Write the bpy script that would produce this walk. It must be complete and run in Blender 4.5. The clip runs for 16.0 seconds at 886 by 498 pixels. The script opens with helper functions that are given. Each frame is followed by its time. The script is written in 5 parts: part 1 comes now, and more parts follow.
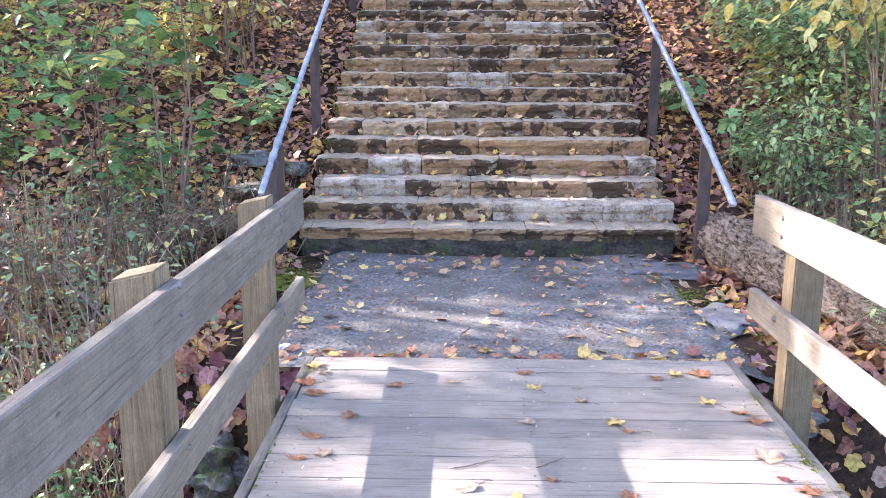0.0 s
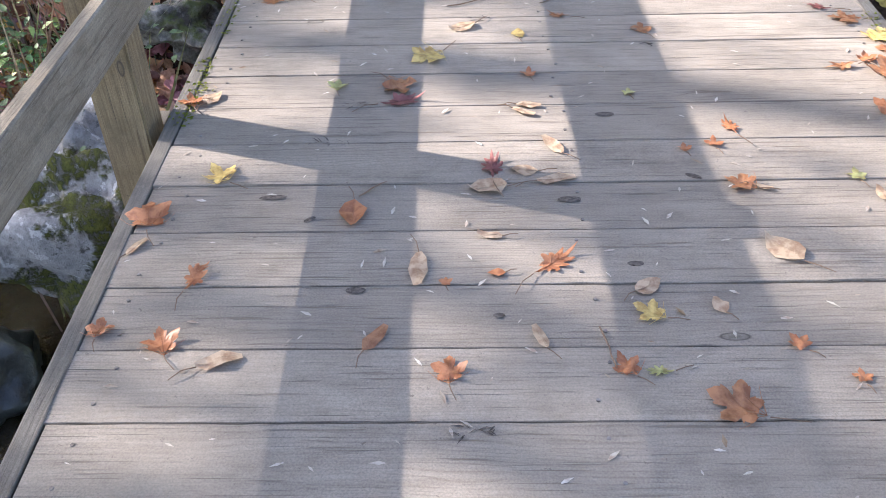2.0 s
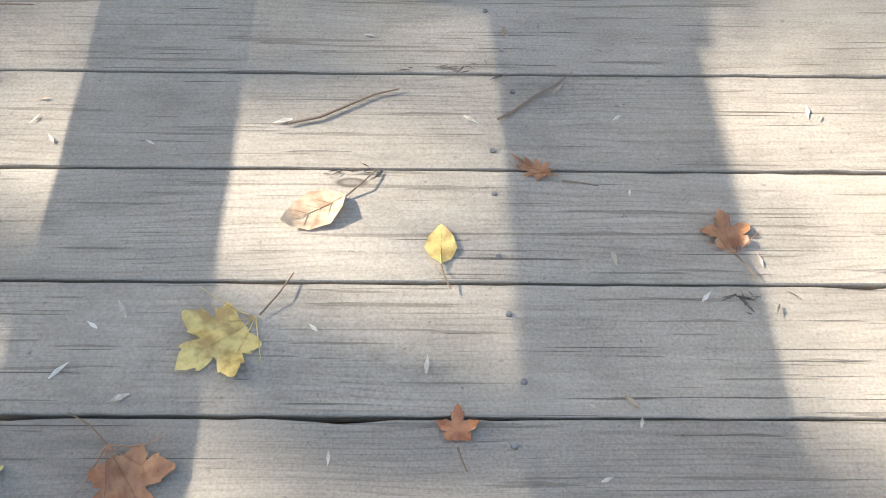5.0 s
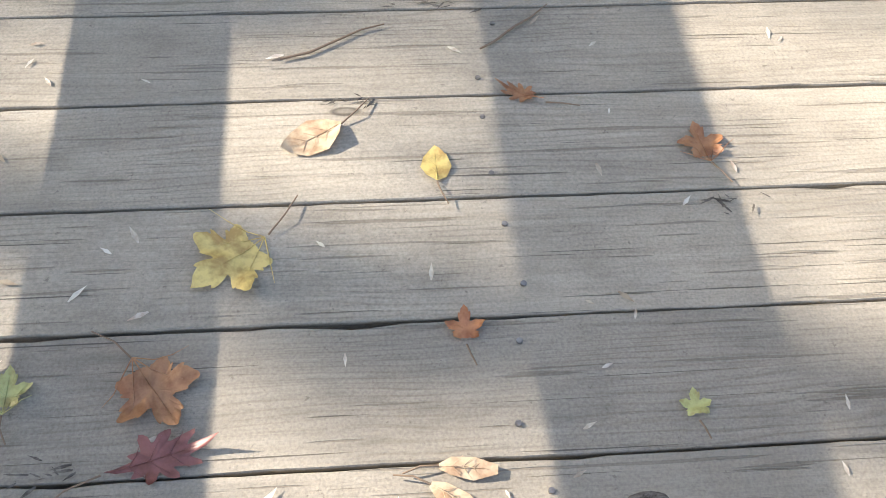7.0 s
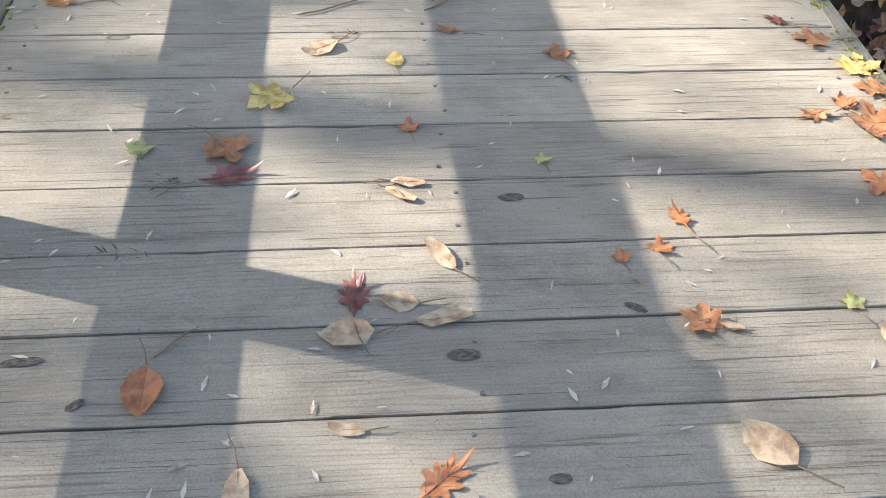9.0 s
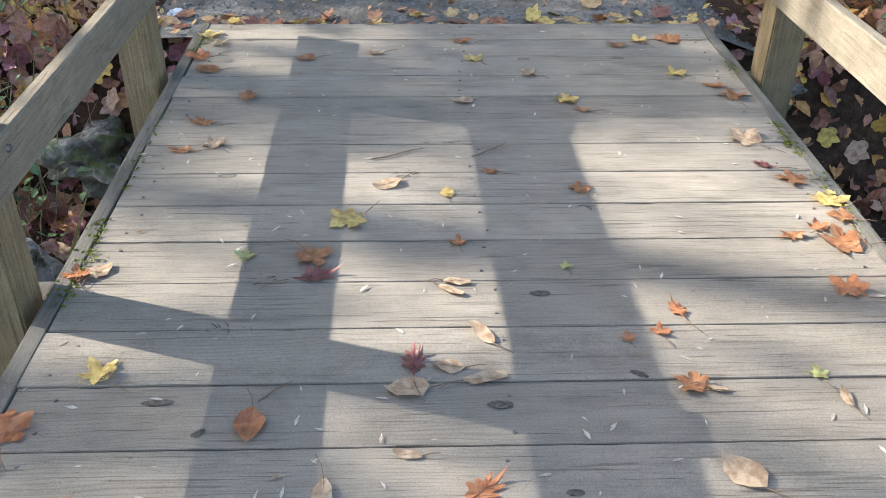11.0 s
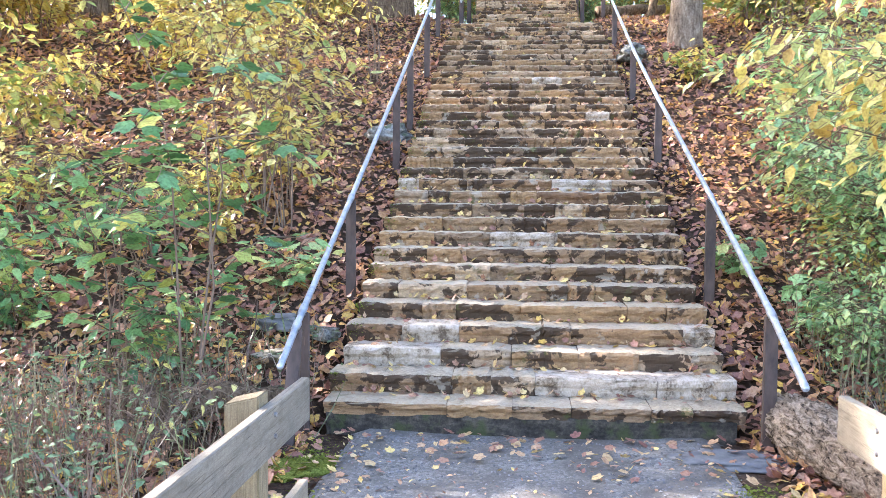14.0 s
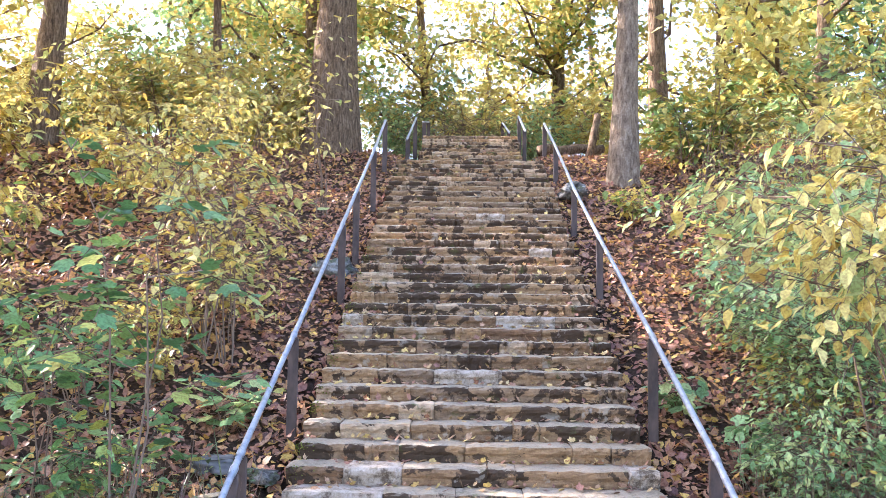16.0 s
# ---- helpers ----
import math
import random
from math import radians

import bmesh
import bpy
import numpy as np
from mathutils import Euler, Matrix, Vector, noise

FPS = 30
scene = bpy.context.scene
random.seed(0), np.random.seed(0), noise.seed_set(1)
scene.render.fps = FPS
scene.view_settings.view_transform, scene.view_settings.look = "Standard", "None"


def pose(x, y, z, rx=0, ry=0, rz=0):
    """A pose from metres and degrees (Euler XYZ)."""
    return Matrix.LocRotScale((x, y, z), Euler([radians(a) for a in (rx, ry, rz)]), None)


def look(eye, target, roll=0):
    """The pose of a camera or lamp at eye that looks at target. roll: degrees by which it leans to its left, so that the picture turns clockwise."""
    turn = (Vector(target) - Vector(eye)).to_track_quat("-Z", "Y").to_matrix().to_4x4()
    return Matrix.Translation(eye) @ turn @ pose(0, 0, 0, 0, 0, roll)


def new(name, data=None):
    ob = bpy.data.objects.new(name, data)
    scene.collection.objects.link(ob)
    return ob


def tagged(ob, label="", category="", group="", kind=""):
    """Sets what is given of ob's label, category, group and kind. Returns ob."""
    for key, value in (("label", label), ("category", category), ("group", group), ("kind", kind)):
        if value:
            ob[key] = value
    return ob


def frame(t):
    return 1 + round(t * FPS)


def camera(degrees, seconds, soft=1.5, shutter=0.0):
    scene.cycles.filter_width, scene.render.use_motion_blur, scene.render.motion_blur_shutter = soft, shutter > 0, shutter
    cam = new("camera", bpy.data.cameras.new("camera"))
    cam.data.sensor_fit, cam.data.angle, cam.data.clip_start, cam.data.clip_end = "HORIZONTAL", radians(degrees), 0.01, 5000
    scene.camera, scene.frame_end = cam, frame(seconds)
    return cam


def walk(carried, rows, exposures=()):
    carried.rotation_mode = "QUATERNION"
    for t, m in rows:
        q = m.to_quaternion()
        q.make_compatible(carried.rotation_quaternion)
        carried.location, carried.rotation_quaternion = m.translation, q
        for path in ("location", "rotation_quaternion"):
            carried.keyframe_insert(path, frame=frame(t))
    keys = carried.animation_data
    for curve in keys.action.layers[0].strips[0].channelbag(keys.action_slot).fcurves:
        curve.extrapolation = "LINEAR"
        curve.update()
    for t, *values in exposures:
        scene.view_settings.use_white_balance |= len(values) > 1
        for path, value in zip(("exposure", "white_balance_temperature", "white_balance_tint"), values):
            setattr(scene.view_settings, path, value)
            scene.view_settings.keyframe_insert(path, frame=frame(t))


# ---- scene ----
cam = camera(52.0, 16.0, soft=0.5)
PATH = [
    (0, (0.092, -0.01, 1.523), (0.044, 1.942, 1.09), 0.2),
    (0.5, (0.077, 0.088, 1.353), (0.027, 1.908, 0.524), -0.7),
    (1, (0.093, 0.117, 1.3), (0.037, 1.809, 0.236), -1.5),
    (1.5, (0.111, 0.146, 1.293), (0.06, 1.764, 0.118), -1.4),
    (2, (0.117, 0.246, 1.267), (0.063, 1.802, 0.013), -1.8),
    (2.5, (0.103, 0.584, 1.216), (0.077, 2.058, -0.135), -1.7),
    (3, (0.178, 0.954, 1.179), (0.152, 2.376, -0.227), -1.6),
    (3.5, (0.219, 1.365, 1.111), (0.181, 2.716, -0.363), -2.1),
    (4, (0.218, 1.8, 1.08), (0.19, 3.067, -0.467), -1.7),
    (4.2, (0.236, 1.998, 1.046), (0.218, 3.213, -0.542), -0.6),
    (6.5, (0.281, 2.288, 1.008), (0.359, 3.342, -0.69), 2.5),
    (7, (0.199, 2.09, 1.016), (0.334, 3.169, -0.662), 3.7),
    (7.5, (0.173, 1.856, 1.049), (0.338, 3.026, -0.565), 4.8),
    (8, (0.211, 1.572, 1.082), (0.381, 2.823, -0.469), 4.7),
    (8.2, (0.217, 1.469, 1.096), (0.399, 2.76, -0.421), 4.2),
    (10.3, (0.182, 0.635, 1.288), (0.268, 2.231, 0.086), 0.9),
    (10.5, (0.178, 0.625, 1.299), (0.257, 2.248, 0.134), 0.9),
    (11, (0.183, 0.604, 1.303), (0.247, 2.276, 0.208), 0.7),
    (11.5, (0.186, 0.608, 1.339), (0.229, 2.343, 0.344), 0.8),
    (11.8, (0.188, 0.6, 1.435), (0.2, 2.418, 0.575), 0.75),
    (12, (0.185, 0.593, 1.48), (0.188, 2.437, 0.704), 0.7),
    (12.5, (0.187, 0.581, 1.564), (0.172, 2.505, 1.019), 0.6),
    (13, (0.183, 0.588, 1.605), (0.142, 2.558, 1.261), 0.9),
    (13.5, (0.189, 0.58, 1.617), (0.093, 2.566, 1.408), 0.8),
    (14, (0.188, 0.571, 1.63), (0.021, 2.561, 1.513), 0.4),
    (14.5, (0.185, 0.567, 1.647), (0.022, 2.56, 1.626), 0.3),
    (15, (0.191, 0.583, 1.663), (0.071, 2.578, 1.712), 0.5),
    (15.5, (0.195, 0.583, 1.697), (0.112, 2.578, 1.811), 0.65),
    (16, (0.19, 0.579, 1.717), (0.141, 2.571, 1.883), 0.8),
]
# seconds, stops, kelvin, tint
EXPOSURES = [(0, 2.84, 5750, 27), (0.5, 2.12, 5500, 22), (1, 2.08, 5650, 20), (1.5, 2.1, 5900, 20), (2, 2.16, 6050, 20), (3, 2.12, 6200, 16), (4, 2.2, 6500, 12), (6.5, 2.3, 6450, 9), (7, 2.15, 6600, 10), (8, 2.1, 6500, 9),
             (10.5, 1.9, 6100, 9), (11, 1.92, 6150, 10), (11.5, 1.98, 6150, 9), (12, 2.58, 6200, 11), (12.5, 2.95, 6350, 15), (13.5, 3.22, 6100, 19), (14.5, 3.28, 5950, 22), (16, 2.97, 5950, 26)]
walk(cam, [(t, look(eye, target, roll)) for t, eye, target, roll in PATH], EXPOSURES)

SUN_TO = Vector((-1.0, 0.33, 0.615)).normalized()
# ground patches kept sunny by dropping crown leaves: centre, half length, half width, turn, share of leaves left
SUN_PATCHES = ((1.0, 2.5, 2.3, 0.68, -0.08, 0.42), (1.1, 2.42, 2.0, 0.36, -0.05, 0.1), (0.3, 5.04, 0.95, 0.17, -0.36, 0.0), (3.2, 2.4, 1.3, 1.2, 0.0, 0.3), (7.0, 7.6, 3.2, 1.9, -0.3, 0.5))


def sunlit(P):
    """Which leaf points to drop so that sun reaches the set patches."""
    P = np.asarray(P)
    k = P[:, 2] / SUN_TO.z
    gx, gy = P[:, 0] - SUN_TO.x * k, P[:, 1] - SUN_TO.y * k
    luck = np.random.RandomState(len(P)).uniform(0, 1, len(P))
    out = np.zeros(len(P), dtype=bool)
    for cx, cy, a, b, turn, left in SUN_PATCHES:
        u, v = gx - cx, gy - cy
        c, d = math.cos(turn), math.sin(turn)
        out |= (((u * c + v * d) / a) ** 2 + ((v * c - u * d) / b) ** 2 < 1) & (luck >= left)
    return out


# ---- world and sun ----
world = bpy.data.worlds.new("sky")
scene.world = world
world.use_nodes = True
wn = world.node_tree.nodes
sky = wn.new("ShaderNodeTexSky")
sky.sky_type, sky.sun_disc = "NISHITA", False
sky.sun_elevation, sky.sun_rotation = math.asin(SUN_TO.z), math.atan2(SUN_TO.x, SUN_TO.y)
sky.air_density, sky.dust_density = 1.0, 2.0
world.node_tree.links.new(sky.outputs[0], wn["Background"].inputs[0])
wn["Background"].inputs[1].default_value = 0.125
sun = new("sun", bpy.data.lights.new("sun", "SUN"))
sun.data.energy, sun.data.angle, sun.data.color = 3.4, radians(0.55), (1.0, 0.93, 0.82)
sun.matrix_world = look(SUN_TO * 60, (0, 0, 0))

# ---- materials ----
MATS = {}


class Nodes:
    """A node material under construction."""

    def __init__(self, name, rough=0.8, spec=0.3):
        self.m = bpy.data.materials.new(name)
        self.m.use_nodes = True
        self.t = self.m.node_tree
        self.b = self.t.nodes["Principled BSDF"]
        self.b.inputs["Roughness"].default_value = rough
        self.b.inputs["Specular IOR Level"].default_value = spec
        self.coords = self.t.nodes.new("ShaderNodeTexCoord")
        MATS[name] = self.m

    def put(self, kind, **inputs):
        n = self.t.nodes.new(kind)
        for k, v in inputs.items():
            self.feed(n, k.replace("_", " "), v)
        return n

    def feed(self, n, key, v):
        if isinstance(v, bpy.types.NodeSocket):
            self.t.links.new(v, n.inputs[key])
        else:
            n.inputs[key].default_value = v

    def where(self, scale=(1, 1, 1), shift=False, space="Object"):
        n = self.put("ShaderNodeMapping", Vector=self.coords.outputs[space], Scale=scale)
        if shift:
            r = self.put("ShaderNodeObjectInfo").outputs["Random"]
            c = self.put("ShaderNodeCombineXYZ", X=self.math("MULTIPLY", r, 37.0), Y=self.math("MULTIPLY", r, 91.0), Z=self.math("MULTIPLY", r, 53.0))
            n = self.put("ShaderNodeVectorMath", Vector=n.outputs[0])
            self.t.links.new(c.outputs[0], n.inputs[1])
        return n.outputs[0]

    def math(self, op, a, b=0.0, c=0.0):
        n = self.t.nodes.new("ShaderNodeMath")
        n.operation = op
        self.feed(n, 0, a)
        self.feed(n, 1, b)
        self.feed(n, 2, c)
        return n.outputs[0]

    def noise(self, scale, vec=None, detail=4.0, rough=0.6, warp=0.0):
        n = self.put("ShaderNodeTexNoise", Scale=scale, Detail=detail, Roughness=rough, Distortion=warp)
        self.t.links.new(vec if vec is not None else self.where(), n.inputs["Vector"])
        return n.outputs["Fac"]

    def ramp(self, fac, *stops):
        n = self.put("ShaderNodeValToRGB", Fac=fac)
        e = n.color_ramp.elements
        while len(e) < len(stops):
            e.new(0.5)
        for el, (p, c) in zip(e, stops):
            el.position = p
            el.color = (*c, 1) if isinstance(c, tuple) else (c, c, c, 1)
        return n.outputs["Color"]

    def mix(self, fac, a, b, how="MIX"):
        n = self.t.nodes.new("ShaderNodeMix")
        n.data_type, n.blend_type = "RGBA", how
        self.feed(n, 0, fac)
        for i, v in ((6, a), (7, b)):
            if isinstance(v, tuple):
                v = (*v, 1)
            self.feed(n, i, v)
        return n.outputs[2]

    def done(self, colour, height=None, depth=0.01, strength=0.6, rough=None):
        self.feed(self.b, "Base Color", (*colour, 1) if isinstance(colour, tuple) else colour)
        if rough is not None:
            self.feed(self.b, "Roughness", rough)
        if height is not None:
            n = self.put("ShaderNodeBump", Height=height, Distance=depth, Strength=strength)
            self.t.links.new(n.outputs[0], self.b.inputs["Normal"])
        return self.m


def wood(name, light, mid, dark, along="x", shift=True, age=0.5):
    """Weathered sawn timber with grain along one axis, knots and grey stains."""
    n = Nodes(name, 0.75, 0.25)
    s = {"x": (1, 22, 22), "y": (22, 1, 22), "z": (22, 22, 1)}[along]
    v = n.where(s, shift)
    grain = n.noise(2.4, v, 7, 0.66, 1.4)
    fine = n.noise(11, v, 6, 0.75, 0.5)
    blot = n.noise(2.6, n.where((1, 1, 1), shift), 3)
    g = n.mix(0.45, grain, fine)
    col = n.ramp(g, (0.34, dark), (0.5, mid), (0.66, light))
    mott = n.noise(10, n.where((0.6, 1, 1), shift), 5, 0.7)
    col = n.mix(1.0, col, n.ramp(mott, (0.3, 0.74), (0.5, 0.97), (0.7, 1.1)), "MULTIPLY")
    grit = n.noise(240, n.where((1, 1, 1), shift), 2, 0.6)
    col = n.mix(1.0, col, n.ramp(grit, (0.3, 0.8), (0.65, 1.1)), "MULTIPLY")
    speck = n.noise(75, n.where((1, 1, 1), shift), 3, 0.7)
    col = n.mix(n.ramp(speck, (0.66, 0.0), (0.72, 0.55)), col, (0.1, 0.085, 0.07))
    col = n.mix(n.ramp(blot, (0.36, age), (0.62, 0.0)), col, dark, "MIX")
    tint = n.put("ShaderNodeObjectInfo").outputs["Random"]
    col = n.mix(0.5, col, n.ramp(tint, (0.0, (0.62, 0.6, 0.58)), (0.5, (0.95, 0.93, 0.9)), (1.0, (1.0, 0.95, 0.86))), "MULTIPLY")
    knotv = n.put("ShaderNodeTexVoronoi", Scale=1.0, Vector=n.where({"x": (2.6, 7, 7), "y": (7, 2.6, 7), "z": (7, 7, 2.6)}[along], shift))
    rare = n.math("GREATER_THAN", knotv.outputs["Color"], 0.62)
    knot = n.ramp(knotv.outputs["Distance"], (0.02, 0.75), (0.05, 0.3), (0.066, 0.4), (0.078, 0.9), (0.092, 0.0))
    col = n.mix(n.math("MULTIPLY", knot, rare), col, (0.085, 0.07, 0.055))
    crack = n.ramp(n.noise(5.0, n.where({"x": (0.6, 22, 22), "y": (22, 0.6, 22), "z": (22, 22, 0.6)}[along], shift), 2), (0.335, 1.0), (0.36, 0.0))
    col = n.mix(n.math("MULTIPLY", crack, 0.4), col, (0.1, 0.075, 0.055))
    sep = n.put("ShaderNodeSeparateXYZ", Vector=n.where((1, 1, 1), shift))
    across = sep.outputs["Y" if along == "x" else "X"]
    wander = n.noise(1.0, n.where({"x": (1.1, 7, 7), "y": (7, 1.1, 7), "z": (7, 7, 1.1)}[along], shift), 3, 0.5)
    ring = n.math("SINE", n.math("MULTIPLY_ADD", across, 620.0, n.math("MULTIPLY", wander, 75.0)))
    ring = n.math("MULTIPLY_ADD", ring, 0.5, 0.5)
    line = n.math("MULTIPLY", n.ramp(ring, (0.0, 1.0), (0.3, 0.0)), n.ramp(n.noise(3.0, n.where((1, 1, 1), shift), 3), (0.4, 0.0), (0.62, 0.42)))
    col = n.mix(line, col, n.mix(1.0, col, (0.62, 0.58, 0.53), "MULTIPLY"))
    split = n.ramp(n.noise(7.0, n.where({"x": (0.35, 40, 40), "y": (40, 0.35, 40), "z": (40, 40, 0.35)}[along], shift), 2, 0.5, 0.3), (0.29, 1.0), (0.31, 0.0))
    col = n.mix(n.math("MULTIPLY", split, 0.75), col, (0.06, 0.05, 0.04))
    h = n.math("SUBTRACT", n.mix(0.3, g, grit), n.math("MULTIPLY", n.math("MAXIMUM", crack, split), 0.7))
    h = n.math("SUBTRACT", h, n.math("MULTIPLY", line, 0.3))
    return n.done(col, h, 0.004, 0.7)


wood("deck wood", (0.42, 0.372, 0.303), (0.36, 0.318, 0.259), (0.285, 0.251, 0.205), age=0.3)
wood("rail wood", (0.36, 0.315, 0.24), (0.285, 0.245, 0.183), (0.185, 0.157, 0.115), "y", age=0.4)
wood("post wood", (0.43, 0.345, 0.205), (0.32, 0.248, 0.142), (0.17, 0.128, 0.076), "z", age=0.35)
wood("edge wood", (0.3, 0.275, 0.23), (0.2, 0.185, 0.155), (0.1, 0.095, 0.08), "y")


def build_materials():
    n = Nodes("stone", 0.85, 0.25)
    v = n.where((1, 1, 1), True)
    blot = n.noise(3.2, n.where((1, 1, 1.25), True), 7, 0.62, 0.5)
    fine = n.noise(38, v, 5, 0.7)
    rnd = n.put("ShaderNodeObjectInfo").outputs["Random"]
    base = n.ramp(rnd, (0.0, (0.29, 0.175, 0.1)), (0.2, (0.53, 0.345, 0.185)), (0.4, (0.33, 0.235, 0.155)), (0.6, (0.47, 0.3, 0.155)), (0.8, (0.38, 0.265, 0.17)), (0.95, (0.68, 0.51, 0.34)))
    col = n.mix(0.55, base, n.ramp(fine, (0.3, (0.5, 0.45, 0.38)), (0.7, (1, 1, 1))), "MULTIPLY")
    vein = n.noise(9.0, n.where((1, 1, 2.5), True), 5, 0.7)
    col = n.mix(0.75, col, n.ramp(vein, (0.36, (0.55, 0.5, 0.44)), (0.5, (0.95, 0.93, 0.9)), (0.64, (1.25, 1.2, 1.1))), "MULTIPLY")
    wet = n.math("MULTIPLY_ADD", n.math("FRACT", n.math("MULTIPLY", rnd, 17.3)), 0.13, n.math("SUBTRACT", blot, 0.065))
    col = n.mix(n.ramp(wet, (0.512, 0.0), (0.535, 0.92)), col, (0.07, 0.045, 0.028))
    col = n.mix(n.ramp(n.noise(5.0, v, 4), (0.62, 0.0), (0.66, 0.55)), col, (0.52, 0.45, 0.35))
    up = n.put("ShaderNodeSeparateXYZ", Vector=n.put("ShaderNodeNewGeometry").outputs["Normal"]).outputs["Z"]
    # upward faces of the stones take a paler tan
    top_tan = n.math("MULTIPLY", n.ramp(up, (0.55, 0.0), (0.9, 1.0)), n.ramp(fine, (0.3, 0.35), (0.6, 0.9)))
    col = n.mix(top_tan, col, (0.5, 0.415, 0.29))
    green = n.math("MULTIPLY", n.ramp(n.noise(4.5, v, 4), (0.6, 0.0), (0.68, 0.7)), n.ramp(n.noise(30, v, 3), (0.4, 0.0), (0.55, 1.0)))
    col = n.mix(green, col, (0.1, 0.12, 0.03))
    n.done(col, n.math("ADD", n.math("MULTIPLY", vein, 0.9), n.math("MULTIPLY", fine, 0.5)), 0.03, 0.9)

    n = Nodes("pale stone", 0.85, 0.25)
    v = n.where((1, 1, 1), True)
    a, b = n.noise(7, v, 6, 0.65), n.noise(40, v, 5, 0.7)
    col = n.ramp(n.mix(0.4, a, b), (0.4, (0.16, 0.115, 0.075)), (0.49, (0.46, 0.37, 0.27)), (0.62, (0.66, 0.56, 0.45)))
    n.done(col, n.mix(0.5, a, b), 0.03, 0.9)

    n = Nodes("mortar", 0.95, 0.2)
    f = n.noise(18, None, 6)
    n.done(n.ramp(f, (0.3, (0.06, 0.05, 0.038)), (0.7, (0.2, 0.165, 0.12))), f, 0.02, 0.8)

    n = Nodes("wet footing", 0.8, 0.3)
    a, b = n.noise(6, n.where((1, 1, 2)), 6, 0.65), n.noise(40, None, 5, 0.7)
    col = n.ramp(n.mix(0.4, a, b), (0.38, (0.02, 0.017, 0.013)), (0.5, (0.06, 0.05, 0.038)), (0.62, (0.13, 0.11, 0.085)))
    col = n.mix(n.ramp(n.noise(5, None, 5), (0.52, 0.0), (0.62, 0.75)), col, (0.06, 0.075, 0.02))
    n.done(col, n.mix(0.5, a, b), 0.03, 0.9)

    n = Nodes("earth", 0.95, 0.15)
    a, b = n.noise(1.3, None, 5), n.noise(24, None, 5, 0.7)
    col = n.ramp(n.mix(0.5, a, b), (0.36, (0.03, 0.02, 0.014)), (0.5, (0.075, 0.046, 0.029)), (0.64, (0.15, 0.09, 0.055)))
    n.done(col, b, 0.05, 1.0)

    n = Nodes("gravel", 0.9, 0.25)
    vo = n.put("ShaderNodeTexVoronoi", Scale=55.0, Vector=n.where())
    big = n.noise(2.2, None, 5)
    col = n.ramp(vo.outputs["Color"], (0.1, (0.14, 0.131, 0.114)), (0.5, (0.21, 0.198, 0.172)), (0.9, (0.31, 0.293, 0.258)))
    grit = n.noise(160, None, 3, 0.7)
    col = n.mix(0.8, col, n.ramp(grit, (0.32, 0.5), (0.5, 0.95), (0.66, 1.45)), "MULTIPLY")
    col = n.mix(n.ramp(big, (0.4, 0.8), (0.6, 0.15)), col, (0.115, 0.1, 0.082))
    n.done(col, n.math("SUBTRACT", 1.0, vo.outputs["Distance"]), 0.008, 0.5)

    n = Nodes("pebble", 0.85, 0.3)
    n.done(n.ramp(n.put("ShaderNodeNewGeometry").outputs["Random Per Island"], (0.0, (0.09, 0.088, 0.085)), (0.6, (0.165, 0.16, 0.155)), (1.0, (0.28, 0.265, 0.25))), n.noise(60), 0.004)

    n = Nodes("rock", 0.85, 0.3)
    a, b = n.noise(4, n.where((1, 1, 1), True), 6), n.noise(30, None, 5)
    col = n.ramp(n.mix(0.4, a, b), (0.4, (0.05, 0.045, 0.038)), (0.5, (0.17, 0.165, 0.145)), (0.62, (0.42, 0.4, 0.35)))
    up = n.put("ShaderNodeSeparateXYZ", Vector=n.put("ShaderNodeNewGeometry").outputs["Normal"]).outputs["Z"]
    moss = n.math("MULTIPLY", n.ramp(n.noise(7, n.where((1, 1, 1), True), 5), (0.5, 0.0), (0.58, 1.0)), n.ramp(up, (0.0, 0.2), (0.7, 0.8)))
    col = n.mix(moss, col, (0.075, 0.095, 0.018))
    n.done(col, n.mix(0.5, a, b), 0.04, 0.9)

    n = Nodes("lichen rock", 0.9, 0.25)
    v = n.where((1, 1, 1), True)
    a, b, c = n.noise(5, v, 6, 0.6), n.noise(38, v, 5, 0.7), n.noise(11, v, 5, 0.65)
    col = n.ramp(n.mix(0.45, a, b), (0.36, (0.16, 0.15, 0.135)), (0.5, (0.33, 0.32, 0.3)), (0.64, (0.5, 0.49, 0.46)))
    col = n.mix(n.ramp(c, (0.57, 0.0), (0.6, 0.8)), col, (0.66, 0.66, 0.63))
    col = n.mix(n.ramp(c, (0.36, 0.85), (0.41, 0.0)), col, (0.06, 0.055, 0.045))
    moss = n.math("MULTIPLY", n.ramp(n.noise(4.2, v, 5, 0.6), (0.5, 0.0), (0.54, 1.0)), n.ramp(b, (0.36, 0.5), (0.5, 1.0)))
    col = n.mix(moss, col, n.ramp(b, (0.35, (0.025, 0.028, 0.008)), (0.65, (0.12, 0.13, 0.03))))
    n.done(col, n.math("ADD", n.mix(0.5, a, b), n.math("MULTIPLY", moss, 0.4)), 0.03, 0.9)

    n = Nodes("wet rock", 0.35, 0.5)
    a = n.noise(9, n.where((1, 1, 1), True), 6)
    n.done(n.ramp(a, (0.35, (0.012, 0.014, 0.012)), (0.6, (0.05, 0.055, 0.045)), (0.72, (0.12, 0.13, 0.07))), a, 0.02, 0.7)

    n = Nodes("slate", 0.8, 0.35)
    a = n.noise(6, n.where((1, 1, 3), True), 6)
    n.done(n.ramp(a, (0.3, (0.08, 0.08, 0.08)), (0.7, (0.22, 0.215, 0.205))), a, 0.02, 0.8)

    n = Nodes("moss", 1.0, 0.1)
    a = n.noise(55, None, 6, 0.75)
